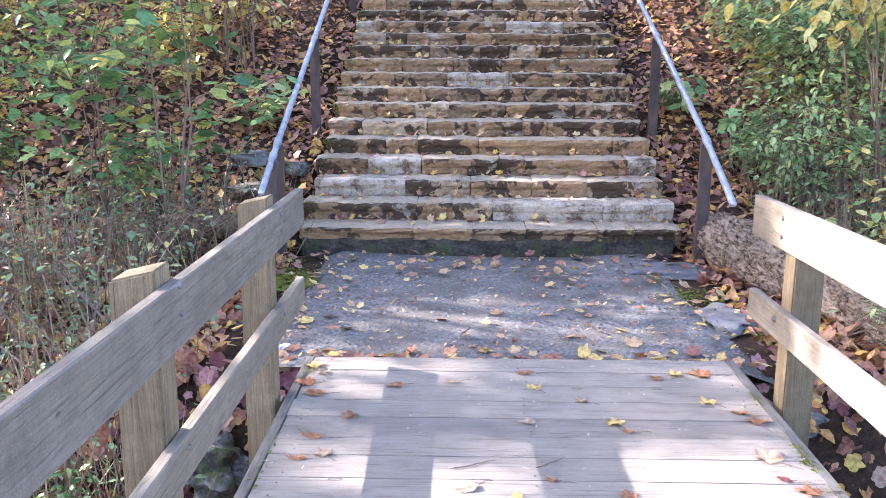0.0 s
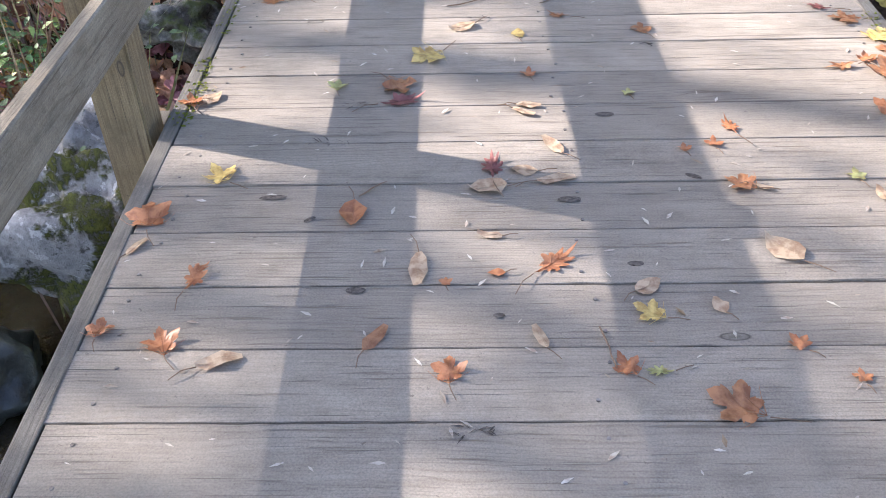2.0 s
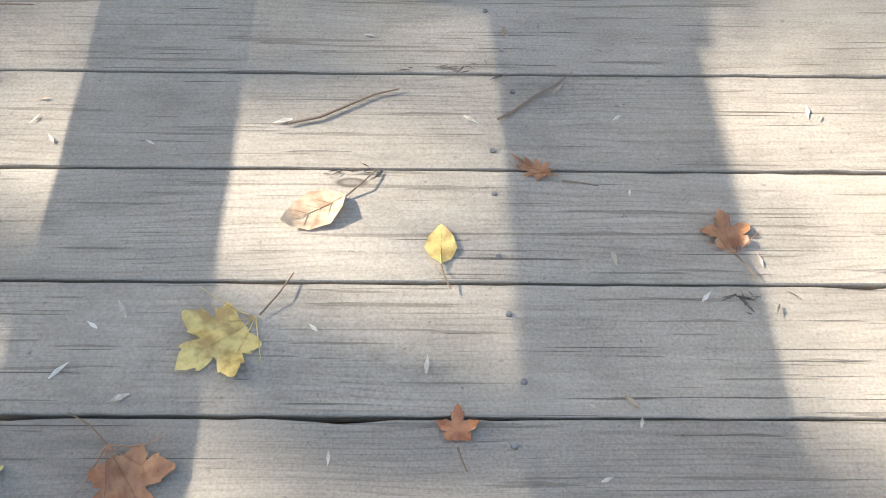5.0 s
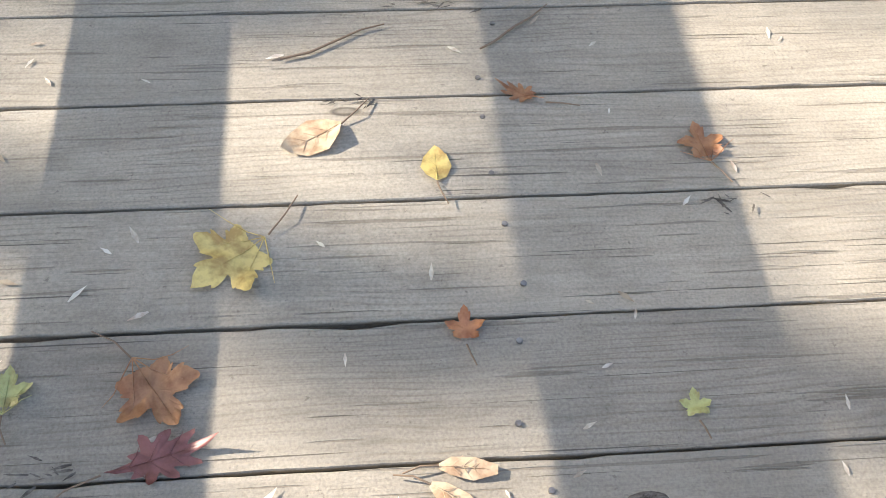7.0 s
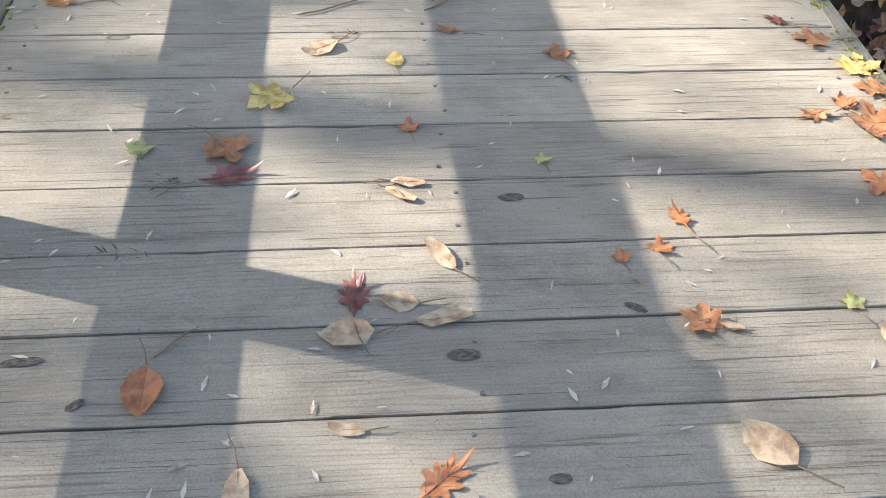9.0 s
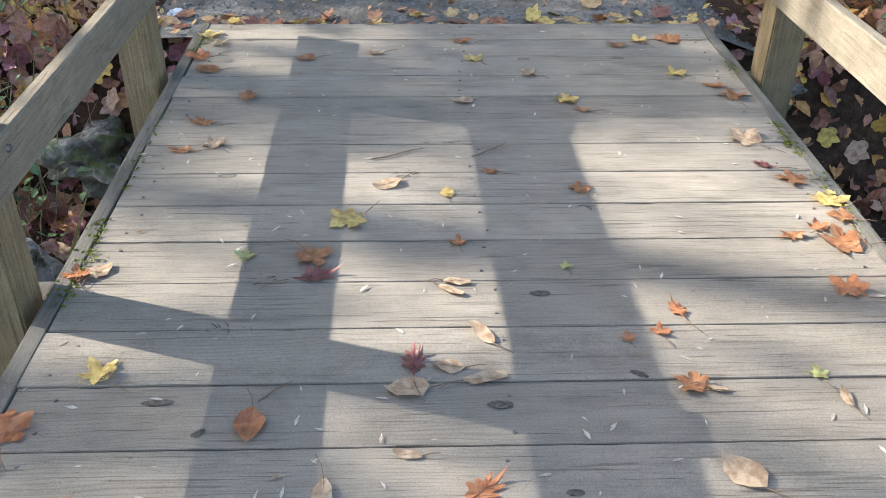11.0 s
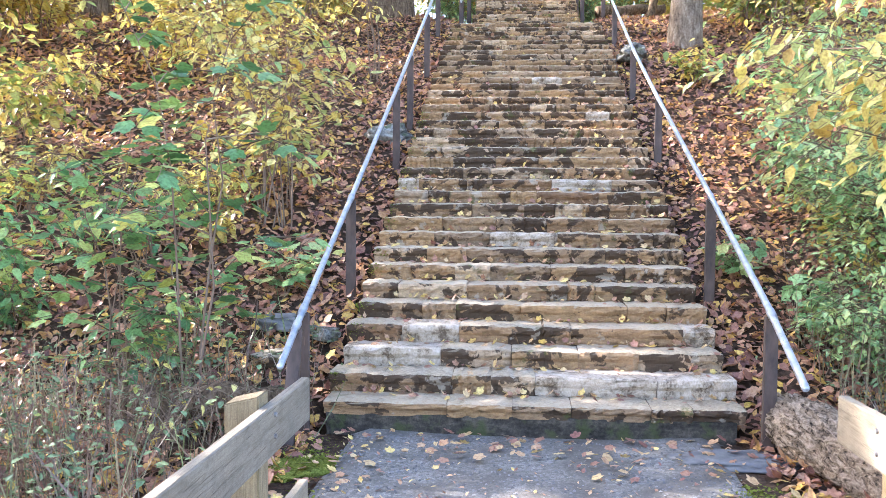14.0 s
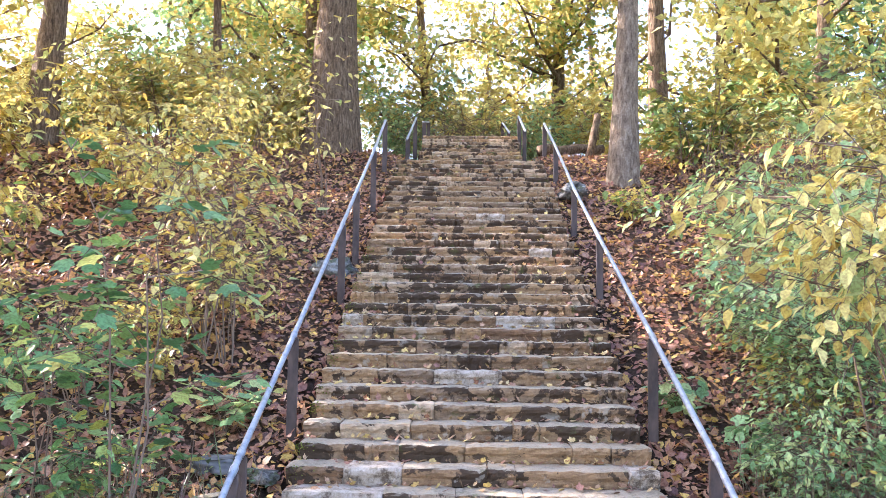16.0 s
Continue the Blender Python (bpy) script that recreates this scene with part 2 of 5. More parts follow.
    n.done(n.ramp(a, (0.3, (0.09, 0.105, 0.02)), (0.55, (0.22, 0.25, 0.045)), (0.75, (0.36, 0.36, 0.1))), a, 0.02, 1.0)

    n = Nodes("bark", 0.95, 0.15)
    v = n.where((9, 9, 1.6), True)
    a, b = n.noise(2.6, v, 6, 0.65, 0.6), n.noise(30, None, 4)
    col = n.ramp(n.mix(0.3, a, b), (0.34, (0.04, 0.026, 0.016)), (0.5, (0.17, 0.115, 0.07)), (0.66, (0.33, 0.24, 0.155)))
    n.done(col, a, 0.06, 1.0)

    n = Nodes("pale bark", 0.95, 0.15)
    a, b = n.noise(2.2, n.where((7, 7, 2), True), 6, 0.65, 0.6), n.noise(30, None, 4)
    col = n.ramp(n.mix(0.3, a, b), (0.34, (0.08, 0.055, 0.038)), (0.5, (0.23, 0.17, 0.115)), (0.66, (0.4, 0.32, 0.23)))
    n.done(col, a, 0.04, 1.0)

    n = Nodes("log bark", 0.95, 0.15)
    a, b = n.noise(2.4, n.where((11, 3.2, 11), False), 6, 0.65, 1.2), n.noise(40, None, 4)
    col = n.ramp(n.mix(0.3, a, b), (0.38, (0.03, 0.022, 0.016)), (0.48, (0.24, 0.18, 0.125)), (0.62, (0.5, 0.4, 0.3)))
    n.done(col, a, 0.05, 1.0)

    n = Nodes("twig", 0.9, 0.2)
    n.done(n.ramp(n.put("ShaderNodeNewGeometry").outputs["Random Per Island"], (0.0, (0.08, 0.055, 0.04)), (0.5, (0.19, 0.13, 0.09)), (1.0, (0.34, 0.25, 0.17))), n.noise(40), 0.004)

    n = Nodes("post paint", 0.6, 0.4)
    a = n.noise(9, n.where((1, 1, 0.4), True), 5)
    n.done(n.ramp(a, (0.35, (0.05, 0.034, 0.028)), (0.65, (0.12, 0.08, 0.062))), a, 0.004)

    n = Nodes("knot wood", 0.85, 0.2)
    a = n.noise(90, n.where((1, 2, 1), True), 4, 0.7)
    n.done(n.ramp(a, (0.35, (0.05, 0.04, 0.032)), (0.6, (0.17, 0.145, 0.12))), a, 0.003)

    n = Nodes("pipe steel", 0.42, 0.5)
    n.b.inputs["Metallic"].default_value = 0.55
    a, b = n.noise(14, None, 6), n.noise(60, None, 4)
    col = n.ramp(a, (0.35, (0.33, 0.37, 0.43)), (0.62, (0.5, 0.53, 0.58)))
    col = n.mix(n.ramp(b, (0.6, 0.0), (0.68, 0.6)), col, (0.13, 0.09, 0.07))
    n.done(col, b, 0.002)

    n = Nodes("bolt steel", 0.5, 0.5)
    n.b.inputs["Metallic"].default_value = 0.8
    n.done(n.ramp(n.noise(60), (0.3, (0.12, 0.1, 0.09)), (0.7, (0.36, 0.34, 0.32))))

    n = Nodes("water", 0.06, 0.5)
    n.b.inputs["Transmission Weight"].default_value = 0.85
    n.b.inputs["IOR"].default_value = 1.33
    n.done((0.10, 0.085, 0.055), n.noise(14, n.where((1, 2, 1)), 3), 0.02, 0.5)

    n = Nodes("paper white", 0.6, 0.3)
    n.done((0.78, 0.8, 0.84), n.noise(30), 0.004)


def leaf_mat(name, *stops, through_light=0.45, rough=0.42):
    """Leaf material: colour by leaf, with veins of blotching, and light coming through."""
    n = Nodes(name, rough, 0.45)
    r = n.put("ShaderNodeNewGeometry").outputs["Random Per Island"]
    col = n.ramp(r, *stops)
    blot = n.noise(45, None, 3)
    col = n.mix(n.ramp(blot, (0.42, 0.0), (0.66, 0.85)), col, n.mix(1.0, col, (0.55, 0.42, 0.36), "MULTIPLY"))
    n.done(col, blot, 0.003, 0.5)
    tr = n.put("ShaderNodeBsdfTranslucent", Color=col)
    mx = n.put("ShaderNodeMixShader", Fac=through_light)
    n.t.links.new(n.b.outputs[0], mx.inputs[1])
    n.t.links.new(tr.outputs[0], mx.inputs[2])
    n.t.links.new(mx.outputs[0], n.t.nodes["Material Output"].inputs["Surface"])
    return n.m


build_materials()
leaf_mat("litter", (0.0, (0.16, 0.075, 0.06)), (0.2, (0.33, 0.145, 0.09)), (0.45, (0.48, 0.24, 0.14)), (0.65, (0.55, 0.32, 0.18)), (0.85, (0.64, 0.34, 0.09)), (1.0, (0.78, 0.56, 0.12)), through_light=0.15)
# creek-bank leaves: the bank's shade is put into a darker colour
leaf_mat("shade-toned litter", (0.0, (0.2, 0.08, 0.1)), (0.35, (0.36, 0.15, 0.17)), (0.6, (0.46, 0.24, 0.2)), (0.85, (0.5, 0.33, 0.24)), (1.0, (0.6, 0.44, 0.26)), through_light=0.12)
leaf_mat("step litter", (0.0, (0.28, 0.12, 0.09)), (0.3, (0.46, 0.25, 0.14)), (0.55, (0.58, 0.38, 0.2)), (0.75, (0.66, 0.48, 0.22)), (1.0, (0.8, 0.62, 0.18)), through_light=0.15)
leaf_mat("yellow foliage", (0.0, (0.52, 0.38, 0.08)), (0.3, (0.73, 0.62, 0.15)), (0.75, (0.82, 0.77, 0.3)), (1.0, (0.48, 0.6, 0.18)), through_light=0.5)
leaf_mat("pale yellow foliage", (0.0, (0.55, 0.36, 0.08)), (0.15, (0.78, 0.62, 0.14)), (0.5, (0.84, 0.75, 0.28)), (0.75, (0.7, 0.72, 0.26)), (1.0, (0.25, 0.42, 0.14)), through_light=0.4)
leaf_mat("mixed foliage", (0.0, (0.2, 0.32, 0.08)), (0.35, (0.38, 0.46, 0.12)), (0.6, (0.66, 0.57, 0.16)), (1.0, (0.74, 0.57, 0.13)), through_light=0.4)
leaf_mat("green foliage", (0.0, (0.08, 0.22, 0.08)), (0.4, (0.18, 0.38, 0.13)), (0.75, (0.32, 0.5, 0.16)), (1.0, (0.58, 0.58, 0.12)), through_light=0.3)
leaf_mat("bright green foliage", (0.0, (0.2, 0.4, 0.16)), (0.5, (0.38, 0.6, 0.26)), (1.0, (0.62, 0.7, 0.28)), through_light=0.35)
leaf_mat("weed foliage", (0.0, (0.08, 0.15, 0.07)), (0.5, (0.17, 0.27, 0.12)), (1.0, (0.3, 0.38, 0.17)), through_light=0.2, rough=0.6)
leaf_mat("dry stalks", (0.0, (0.17, 0.11, 0.08)), (0.4, (0.27, 0.19, 0.14)), (0.7, (0.2, 0.25, 0.11)), (1.0, (0.42, 0.34, 0.24)), through_light=0.2)
for nm, c in (("yellow leaf", (0.74, 0.57, 0.2)), ("pale leaf", (0.55, 0.42, 0.28)), ("orange leaf", (0.5, 0.22, 0.1)), ("brown leaf", (0.42, 0.21, 0.1)), ("maroon leaf", (0.26, 0.1, 0.085)), ("lime leaf", (0.5, 0.5, 0.2))):
    leaf_mat(nm, (0.0, c), (1.0, c), through_light=0.15)
leaf_mat("seed husk", (0.0, (0.55, 0.5, 0.4)), (0.6, (0.66, 0.62, 0.54)), (1.0, (0.3, 0.22, 0.13)), through_light=0.1)

# ---- helpers ----
RNG = np.random.RandomState(7)


def part(name, bm, material, parent=None, label=""):
    """One bmesh as one mesh object under a thing or a part."""
    me = bpy.data.meshes.new(name)
    bm.to_mesh(me)
    bm.free()
    me.materials.append(MATS[material])
    ob = new(name, me)
    ob.parent = parent
    return tagged(ob, label)


def raw(name, verts, tris, material, parent=None, smooth=False):
    """A mesh object from numpy vertices and faces of one length."""
    verts, tris = np.asarray(verts, dtype=np.float32), np.asarray(tris, dtype=np.int32)
    me = bpy.data.meshes.new(name)
    me.vertices.add(len(verts))
    me.vertices.foreach_set("co", verts.ravel())
    k = tris.shape[1]
    me.loops.add(tris.size)
    me.loops.foreach_set("vertex_index", tris.ravel())
    me.polygons.add(len(tris))
    me.polygons.foreach_set("loop_start", np.arange(0, tris.size, k, dtype=np.int32))
    if smooth:
        me.polygons.foreach_set("use_smooth", np.ones(len(tris), dtype=bool))
    me.update(calc_edges=True)
    me.validate()
    me.materials.append(MATS[material])
    ob = new(name, me)
    ob.parent = parent
    return ob


def empty(name, at, label, category, group="", kind=""):
    ob = new(name)
    ob.location = at
    ob.empty_display_size = 0.1
    return tagged(ob, label, category, group, kind)


def box(bm, lo, hi, bevel=0.004, wear=0.0):
    """A bevelled box between two corners, its corners worn at random."""
    ret = bmesh.ops.create_cube(bm, size=1.0)
    for v in ret["verts"]:
        v.co = Vector([(lo[i] + hi[i]) / 2 + v.co[i] * (hi[i] - lo[i]) + random.uniform(-wear, wear) for i in range(3)])
    if bevel:
        edges = list({e for v in ret["verts"] for e in v.link_edges})
        bmesh.ops.bevel(bm, geom=edges, offset=bevel, segments=2, affect="EDGES", profile=0.6)
    return bm


def tube(points, radii, sides=8, rough=0.0):
    """Vertices and quads of a tube through points; its ends are open."""
    pts = [Vector(p) for p in points]
    vs, fs = [], []
    for i, p in enumerate(pts):
        d = (pts[min(i + 1, len(pts) - 1)] - pts[max(i - 1, 0)]).normalized()
        a = d.orthogonal().normalized() if abs(d.z) > 0.9 else Vector((0, 0, 1)).cross(d).normalized()
        if abs(d.z) > 0.9:
            a = (Vector((1, 0, 0)) - d * d.x).normalized()
        b = d.cross(a)
        for k in range(sides):
            t = 2 * math.pi * k / sides
            r = radii[i] * (1 + rough * noise.noise((p + (a * math.cos(t) + b * math.sin(t)) * 0.6) * 3.0))
            vs.append(p + (a * math.cos(t) + b * math.sin(t)) * r)
        if i:
            o = (i - 1) * sides
            fs += [(o + k, o + (k + 1) % sides, o + sides + (k + 1) % sides, o + sides + k) for k in range(sides)]
    return vs, fs


def tubes(name, runs, material, parent=None):
    """Several tubes in one mesh: runs of (points, radii, sides, rough)."""
    V, F = [], []
    for run in runs:
        v, f = tube(*run)
        o = len(V)
        V += [tuple(p) for p in v]
        F += [tuple(i + o for i in q) for q in f]
    return raw(name, V, F, material, parent, smooth=True)


def half_shape(stops):
    """A leaf from half-widths along its midrib, folded a little."""
    mid = [(0, t, 0.0) for t, w in stops]
    V, T = list(mid), []
    n = len(stops)
    for s in (-1, 1):
        o = len(V)
        V += [(s * w, t, w * 0.35) for t, w in stops]
        for i in range(n - 1):
            q = (i, i + 1, o + i + 1), (i, o + i + 1, o + i)
            T += [a if s < 0 else a[::-1] for a in q if len({V[j] for j in a}) == 3]
    return np.array(V, dtype=float), np.array(T)


def star_shape(radii, bend=0.12):
    """A lobed leaf: radii round its middle, stem end at the bottom."""
    n = len(radii)
    V, T = [(0, 0.45, 0)], []
    for i, r in enumerate(radii):
        a = -math.pi / 2 + 2 * math.pi * i / n
        V.append((math.cos(a) * r, 0.45 + math.sin(a) * r, bend * (r - 0.3) * (1 if i % 2 else -0.4)))
    for i in range(n):
        T.append((0, 1 + i, 1 + (i + 1) % n))
    return np.array(V, dtype=float), np.array(T)


OVAL = half_shape([(0, 0.0), (0.28, 0.27), (0.62, 0.23), (1, 0.0)])
BLADE = half_shape([(0, 0.005), (0.5, 0.008), (1, 0.0)])
DIAMOND = (np.array([(0, 0, 0), (-0.3, 0.45, 0.1), (0, 1, 0), (0.3, 0.45, 0.1)], dtype=float), np.array([(0, 2, 1), (0, 3, 2)]))


def ringed(shape, rings=(0.35, 0.7)):
    """The same lobed leaf with rings of vertices inside, so that it can bend."""
    V, T = shape
    n = len(V) - 1
    W = [V[0]] + [V[0] + (V[1 + i] - V[0]) * k for k in (*rings, 1.0) for i in range(n)]
    F = [(0, 1 + i, 1 + (i + 1) % n) for i in range(n)]
    for g in range(len(rings)):
        for i in range(n):
            a, b = 1 + g * n + i, 1 + g * n + (i + 1) % n
            F += [(a, a + n, b + n), (a, b + n, b)]
    return np.array(W), np.array(F)


def lobed(n, lobes, width, core, tooth=0.03):
    """Radii of a lobed leaf: tips at angles from its stalk."""
    out = []
    for i in range(n):
        a = 360 * i / n
        r = core
        for c, tip, *own in lobes:
            d = abs((a - c + 180) % 360 - 180)
            r = max(r, tip - (tip - core) * (d / (own[0] if own else width)) ** 1.1)
        out.append(r + (tooth if i % 3 == 0 else -tooth * 0.4))
    return out


MAPLE = star_shape(lobed(24, [(55, 0.38), (115, 0.52), (180, 0.56), (245, 0.52), (305, 0.38)], 40, 0.31))
MAPLE_FINE = star_shape(lobed(120, [(180, 0.62, 30), (112, 0.56, 30), (248, 0.56, 30), (50, 0.42, 28), (310, 0.42, 28), (161, 0.49, 11), (199, 0.49, 11), (131, 0.44, 11), (93, 0.44, 12), (229, 0.44, 11), (267, 0.44, 12), (70, 0.37, 10), (290, 0.37, 10)], 30, 0.26, 0.008))
OAK_FINE = star_shape(lobed(60, [(0, 0.4), (40, 0.27), (80, 0.36), (118, 0.42), (152, 0.5), (180, 0.6), (208, 0.5), (242, 0.42), (280, 0.36), (320, 0.27)], 17, 0.19, 0.012))
OAK_FINE[0][:, 0] *= 0.68


def turns(yaw, pitch, roll):
    """Rotation matrices, one for each leaf."""
    cy, sy, cp, sp, cr, sr = np.cos(yaw), np.sin(yaw), np.cos(pitch), np.sin(pitch), np.cos(roll), np.sin(roll)
    z, o = np.zeros_like(yaw), np.ones_like(yaw)
    Rz = np.stack([cy, -sy, z, sy, cy, z, z, z, o], -1).reshape(-1, 3, 3)
    Rx = np.stack([o, z, z, z, cp, -sp, z, sp, cp], -1).reshape(-1, 3, 3)
    Ry = np.stack([cr, z, sr, z, o, z, -sr, z, cr], -1).reshape(-1, 3, 3)
    return Rz @ Rx @ Ry


def scatter(name, pts, size, shape, material, parent=None, pitch=(-0.6, 0.3), roll=0.5, yaw=None, curl=0.0, tilt=None):
    """Many leaves of one shape at points, in one mesh."""
    pts = np.asarray(pts, dtype=float)
    n = len(pts)
    V, T = shape
    s = RNG.uniform(size[0], size[1], n)
    y = RNG.uniform(0, 2 * math.pi, n) if yaw is None else yaw
    R = turns(y, RNG.uniform(pitch[0], pitch[1], n), RNG.uniform(-roll, roll, n))
    if tilt is not None:
        z = np.zeros(n)
        R = turns(z, np.broadcast_to(np.asarray(tilt, dtype=float), (n,)), z) @ R
    base = np.repeat(V[None], n, 0) * s[:, None, None]
    base[:, :, 0] *= RNG.uniform(0.8, 1.2, n)[:, None]
    if curl:
        base[:, :, 2] += RNG.uniform(-curl, curl, n)[:, None] * (base[:, :, 1] ** 2 + base[:, :, 0] ** 2) / s[:, None]
    W = np.einsum("nij,nvj->nvi", R, base) + pts[:, None]
    F = T[None] + (np.arange(n) * len(V))[:, None, None]
    return raw(name, W.reshape(-1, 3), F.reshape(-1, 3), material, parent)


def steepness(x, y):
    """Angle at which the ground rises ahead."""
    return np.arctan((ground(x, y + 0.15) - ground(x, y - 0.15)) / 0.3)


def smooth01(a, b, x):
    t = np.clip((np.asarray(x, dtype=float) - a) / (b - a), 0, 1)
    return t * t * (3 - 2 * t)


def lumps(x, y):
    return 0.07 * np.sin(x * 1.7 + 1.3 * np.sin(y * 0.9)) * np.sin(y * 1.3 + 0.8) + 0.03 * np.sin(x * 4.3 + y * 1.1) * np.sin(y * 3.9 - x)


RISE, GOING, FIRST, STEPS, UPPER = 0.14, 0.337, 6.98, 36, 8
LEFT, RIGHT = -1.22, 1.75


def ground(x, y):
    """Height of the ground: creek bed, landing, wooded slope and hilltop."""
    x, y = np.asarray(x, dtype=float), np.asarray(y, dtype=float)
    slope = RISE / GOING
    hill = -0.14 + slope * np.clip(y - FIRST, 0, 13.2) + 0.12 * np.clip(y - FIRST - 13.2, 0, 12)
    off = np.maximum(LEFT - x, x - RIGHT)
    hill = hill + np.where(y > FIRST, 0.06 * np.clip(off, 0, 6) * smooth01(7, 10, y), 0)
    low = -0.12 - 0.95 * smooth01(6.6, 2.6, y)
    low = low * smooth01(-3.6, -1.6, y) + -0.05 * (1 - smooth01(-3.6, -1.6, y))
    z = np.where(y > FIRST, hill, low)
    flat = smooth01(1.2, 0.45, np.abs(x - 0.32) - 1.45) * smooth01(4.1, 4.35, y)
    z = np.where(y < FIRST, z * (1 - flat) + -0.1 * flat, z)
    out = smooth01(0.1, 1.0, off)
    z = z + lumps(x, y) * np.where(y > FIRST, 0.15 + 0.85 * out, np.where(flat > 0.4, 0.12, 1.0))
    under = (off < 0.0) & (y > FIRST)
    return np.where(under, z - 0.3, z)

# ---- ground, water, landing ----
def spaced(lo, hi, near_lo, near_hi, fine, coarse):
    out = list(np.arange(near_lo, near_hi + 1e-6, fine))
    step, v = fine, near_hi
    while v < hi:
        step = min(step * 1.25, coarse)
        v += step
        out.append(v)
    step, v = fine, near_lo
    while v > lo:
        step = min(step * 1.25, coarse)
        v -= step
        out.insert(0, v)
    return np.array(out)


def build_ground():
    xs, ys = spaced(-120, 120, -6, 7, 0.16, 12), spaced(-90, 260, -2, 22, 0.16, 14)
    X, Y = np.meshgrid(xs, ys)
    Z = ground(X, Y)
    n, m = X.shape
    i = np.arange((n - 1) * (m - 1))
    o = i // (m - 1) * m + i % (m - 1)
    F = np.stack([o, o + 1, o + m + 1, o + m], 1)
    g = raw("ground", np.stack([X, Y, Z], -1).reshape(-1, 3), F, "earth", smooth=True)
    tagged(g, "dark forest soil under fallen leaves, sloping up a wooded hillside", "ground", kind="structure")
    w = raw("water", [(-40, -1.6, -0.93), (40, -1.6, -0.93), (40, 3.1, -0.93), (-40, 3.1, -0.93)], [(0, 1, 2, 3)], "water")
    tagged(w, "shallow dark creek water under the footbridge", "water", kind="structure")


def build_landing():
    xs, ys = np.linspace(-1.12, 1.72, 36), np.linspace(4.31, FIRST + 0.05, 34)
    X, Y = np.meshgrid(xs, ys)
    Z = -0.055 + 0.012 * np.sin(X * 3.1) * np.sin(Y * 2.3) - 0.035 * smooth01(5.2, 6.8, Y) * smooth01(1.4, 0.5, np.abs(X - 0.3))
    edge = np.minimum(np.minimum(X - xs[0], xs[-1] - X), 0.25) / 0.25
    Z = Z - 0.09 * (1 - edge)
    n, m = X.shape
    i = np.arange((n - 1) * (m - 1))
    o = i // (m - 1) * m + i % (m - 1)
    g = raw("pavement", np.stack([X, Y, Z], -1).reshape(-1, 3), np.stack([o, o + 1, o + m + 1, o + m], 1), "gravel", smooth=True)
    tagged(g, "grey crushed-stone gravel landing between footbridge and stone steps", "gravel path", kind="structure")
    # loose chips
    N = 5200
    px, py = RNG.uniform(-1.1, 1.7, N), RNG.uniform(4.33, 6.9, N)
    keep = RNG.uniform(0, 1, N) < 0.35 + 0.65 * (np.abs(px - 0.3) / 1.5) ** 1.5
    px, py = px[keep], py[keep]
    pz = -0.055 + 0.012 * np.sin(px * 3.1) * np.sin(py * 2.3) - 0.035 * smooth01(5.2, 6.8, py) * smooth01(1.4, 0.5, np.abs(px - 0.3)) - 0.09 * (1 - np.minimum(np.minimum(px + 1.12, 1.72 - px), 0.25) / 0.25)
    V = np.array([(0.5, 0, 0), (-0.5, 0.1, 0), (0, 0.5, 0.05), (0.1, -0.5, 0), (0, 0, 0.4), (0, 0, -0.3)])
    T = np.array([(0, 2, 4), (2, 1, 4), (1, 3, 4), (3, 0, 4)])
    tagged(scatter("gravel_chips", np.stack([px, py, pz], 1), (0.010, 0.028), (V, T), "pebble", pitch=(-0.3, 0.3)), "loose grey gravel chips on the landing", "gravel", kind="stuff")


def stone_mesh(name, length, depth, height, seed, jag=0.013):
    """A rough hewn step stone, origin at its middle front foot."""
    r = np.random.RandomState(seed)
    prof = [(0.036, 0.0), (0.03, height * 0.42), (0.006, height * 0.62), (0.0, height * 0.8), (0.006, height * 0.95), (0.028, height), (depth * 0.6, height + 0.002), (depth, height - 0.004), (depth, 0.0)]
    n = 11
    V, F = [], []
    for i in range(n):
        u = i / (n - 1)
        e = 0.012 if i in (0, n - 1) else 0.0
        dy, dz = r.uniform(-jag, jag), r.uniform(-0.006, 0.006)
        for j, (y, z) in enumerate(prof):
            V.append(((u - 0.5) * length + (r.uniform(-0.012, 0.012) if 0 < i < n - 1 else 0), y + (dy + e + r.uniform(-0.008, 0.008) if j < 6 else 0), z + ((dz - e * 0.4 + r.uniform(-0.005, 0.005)) if 2 <= j <= 7 else 0)))
    k = len(prof)
    for i in range(n - 1):
        for j in range(k - 1):
            a = i * k + j
            F.append((a, a + k, a + k + 1, a + 1))
    me = bpy.data.meshes.new(name)
    me.from_pydata(V, [], F + [tuple(range(k)), tuple(range((n - 1) * k + k - 1, (n - 1) * k - 1, -1))])
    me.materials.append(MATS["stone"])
    return me


def step_span(k):
    """Left end, right end, front and top of step k, from 1."""
    if k <= STEPS:
        return LEFT, RIGHT + (0.06 if k < 3 else 0.0), FIRST + GOING * (k - 1), RISE * k
    return -0.82, 1.38, FIRST + GOING * (k - 1) + 0.25, RISE * k


# steps, and places across them, where a limewashed pale stone lies
PALE = ((3, -1.1), (3, -0.85), (2, 1.1), (2, 1.6), (4, -0.3), (4, 1.65), (9, 0.4), (13, -1.1), (13, 1.2), (20, 1.2), (25, 0.6))


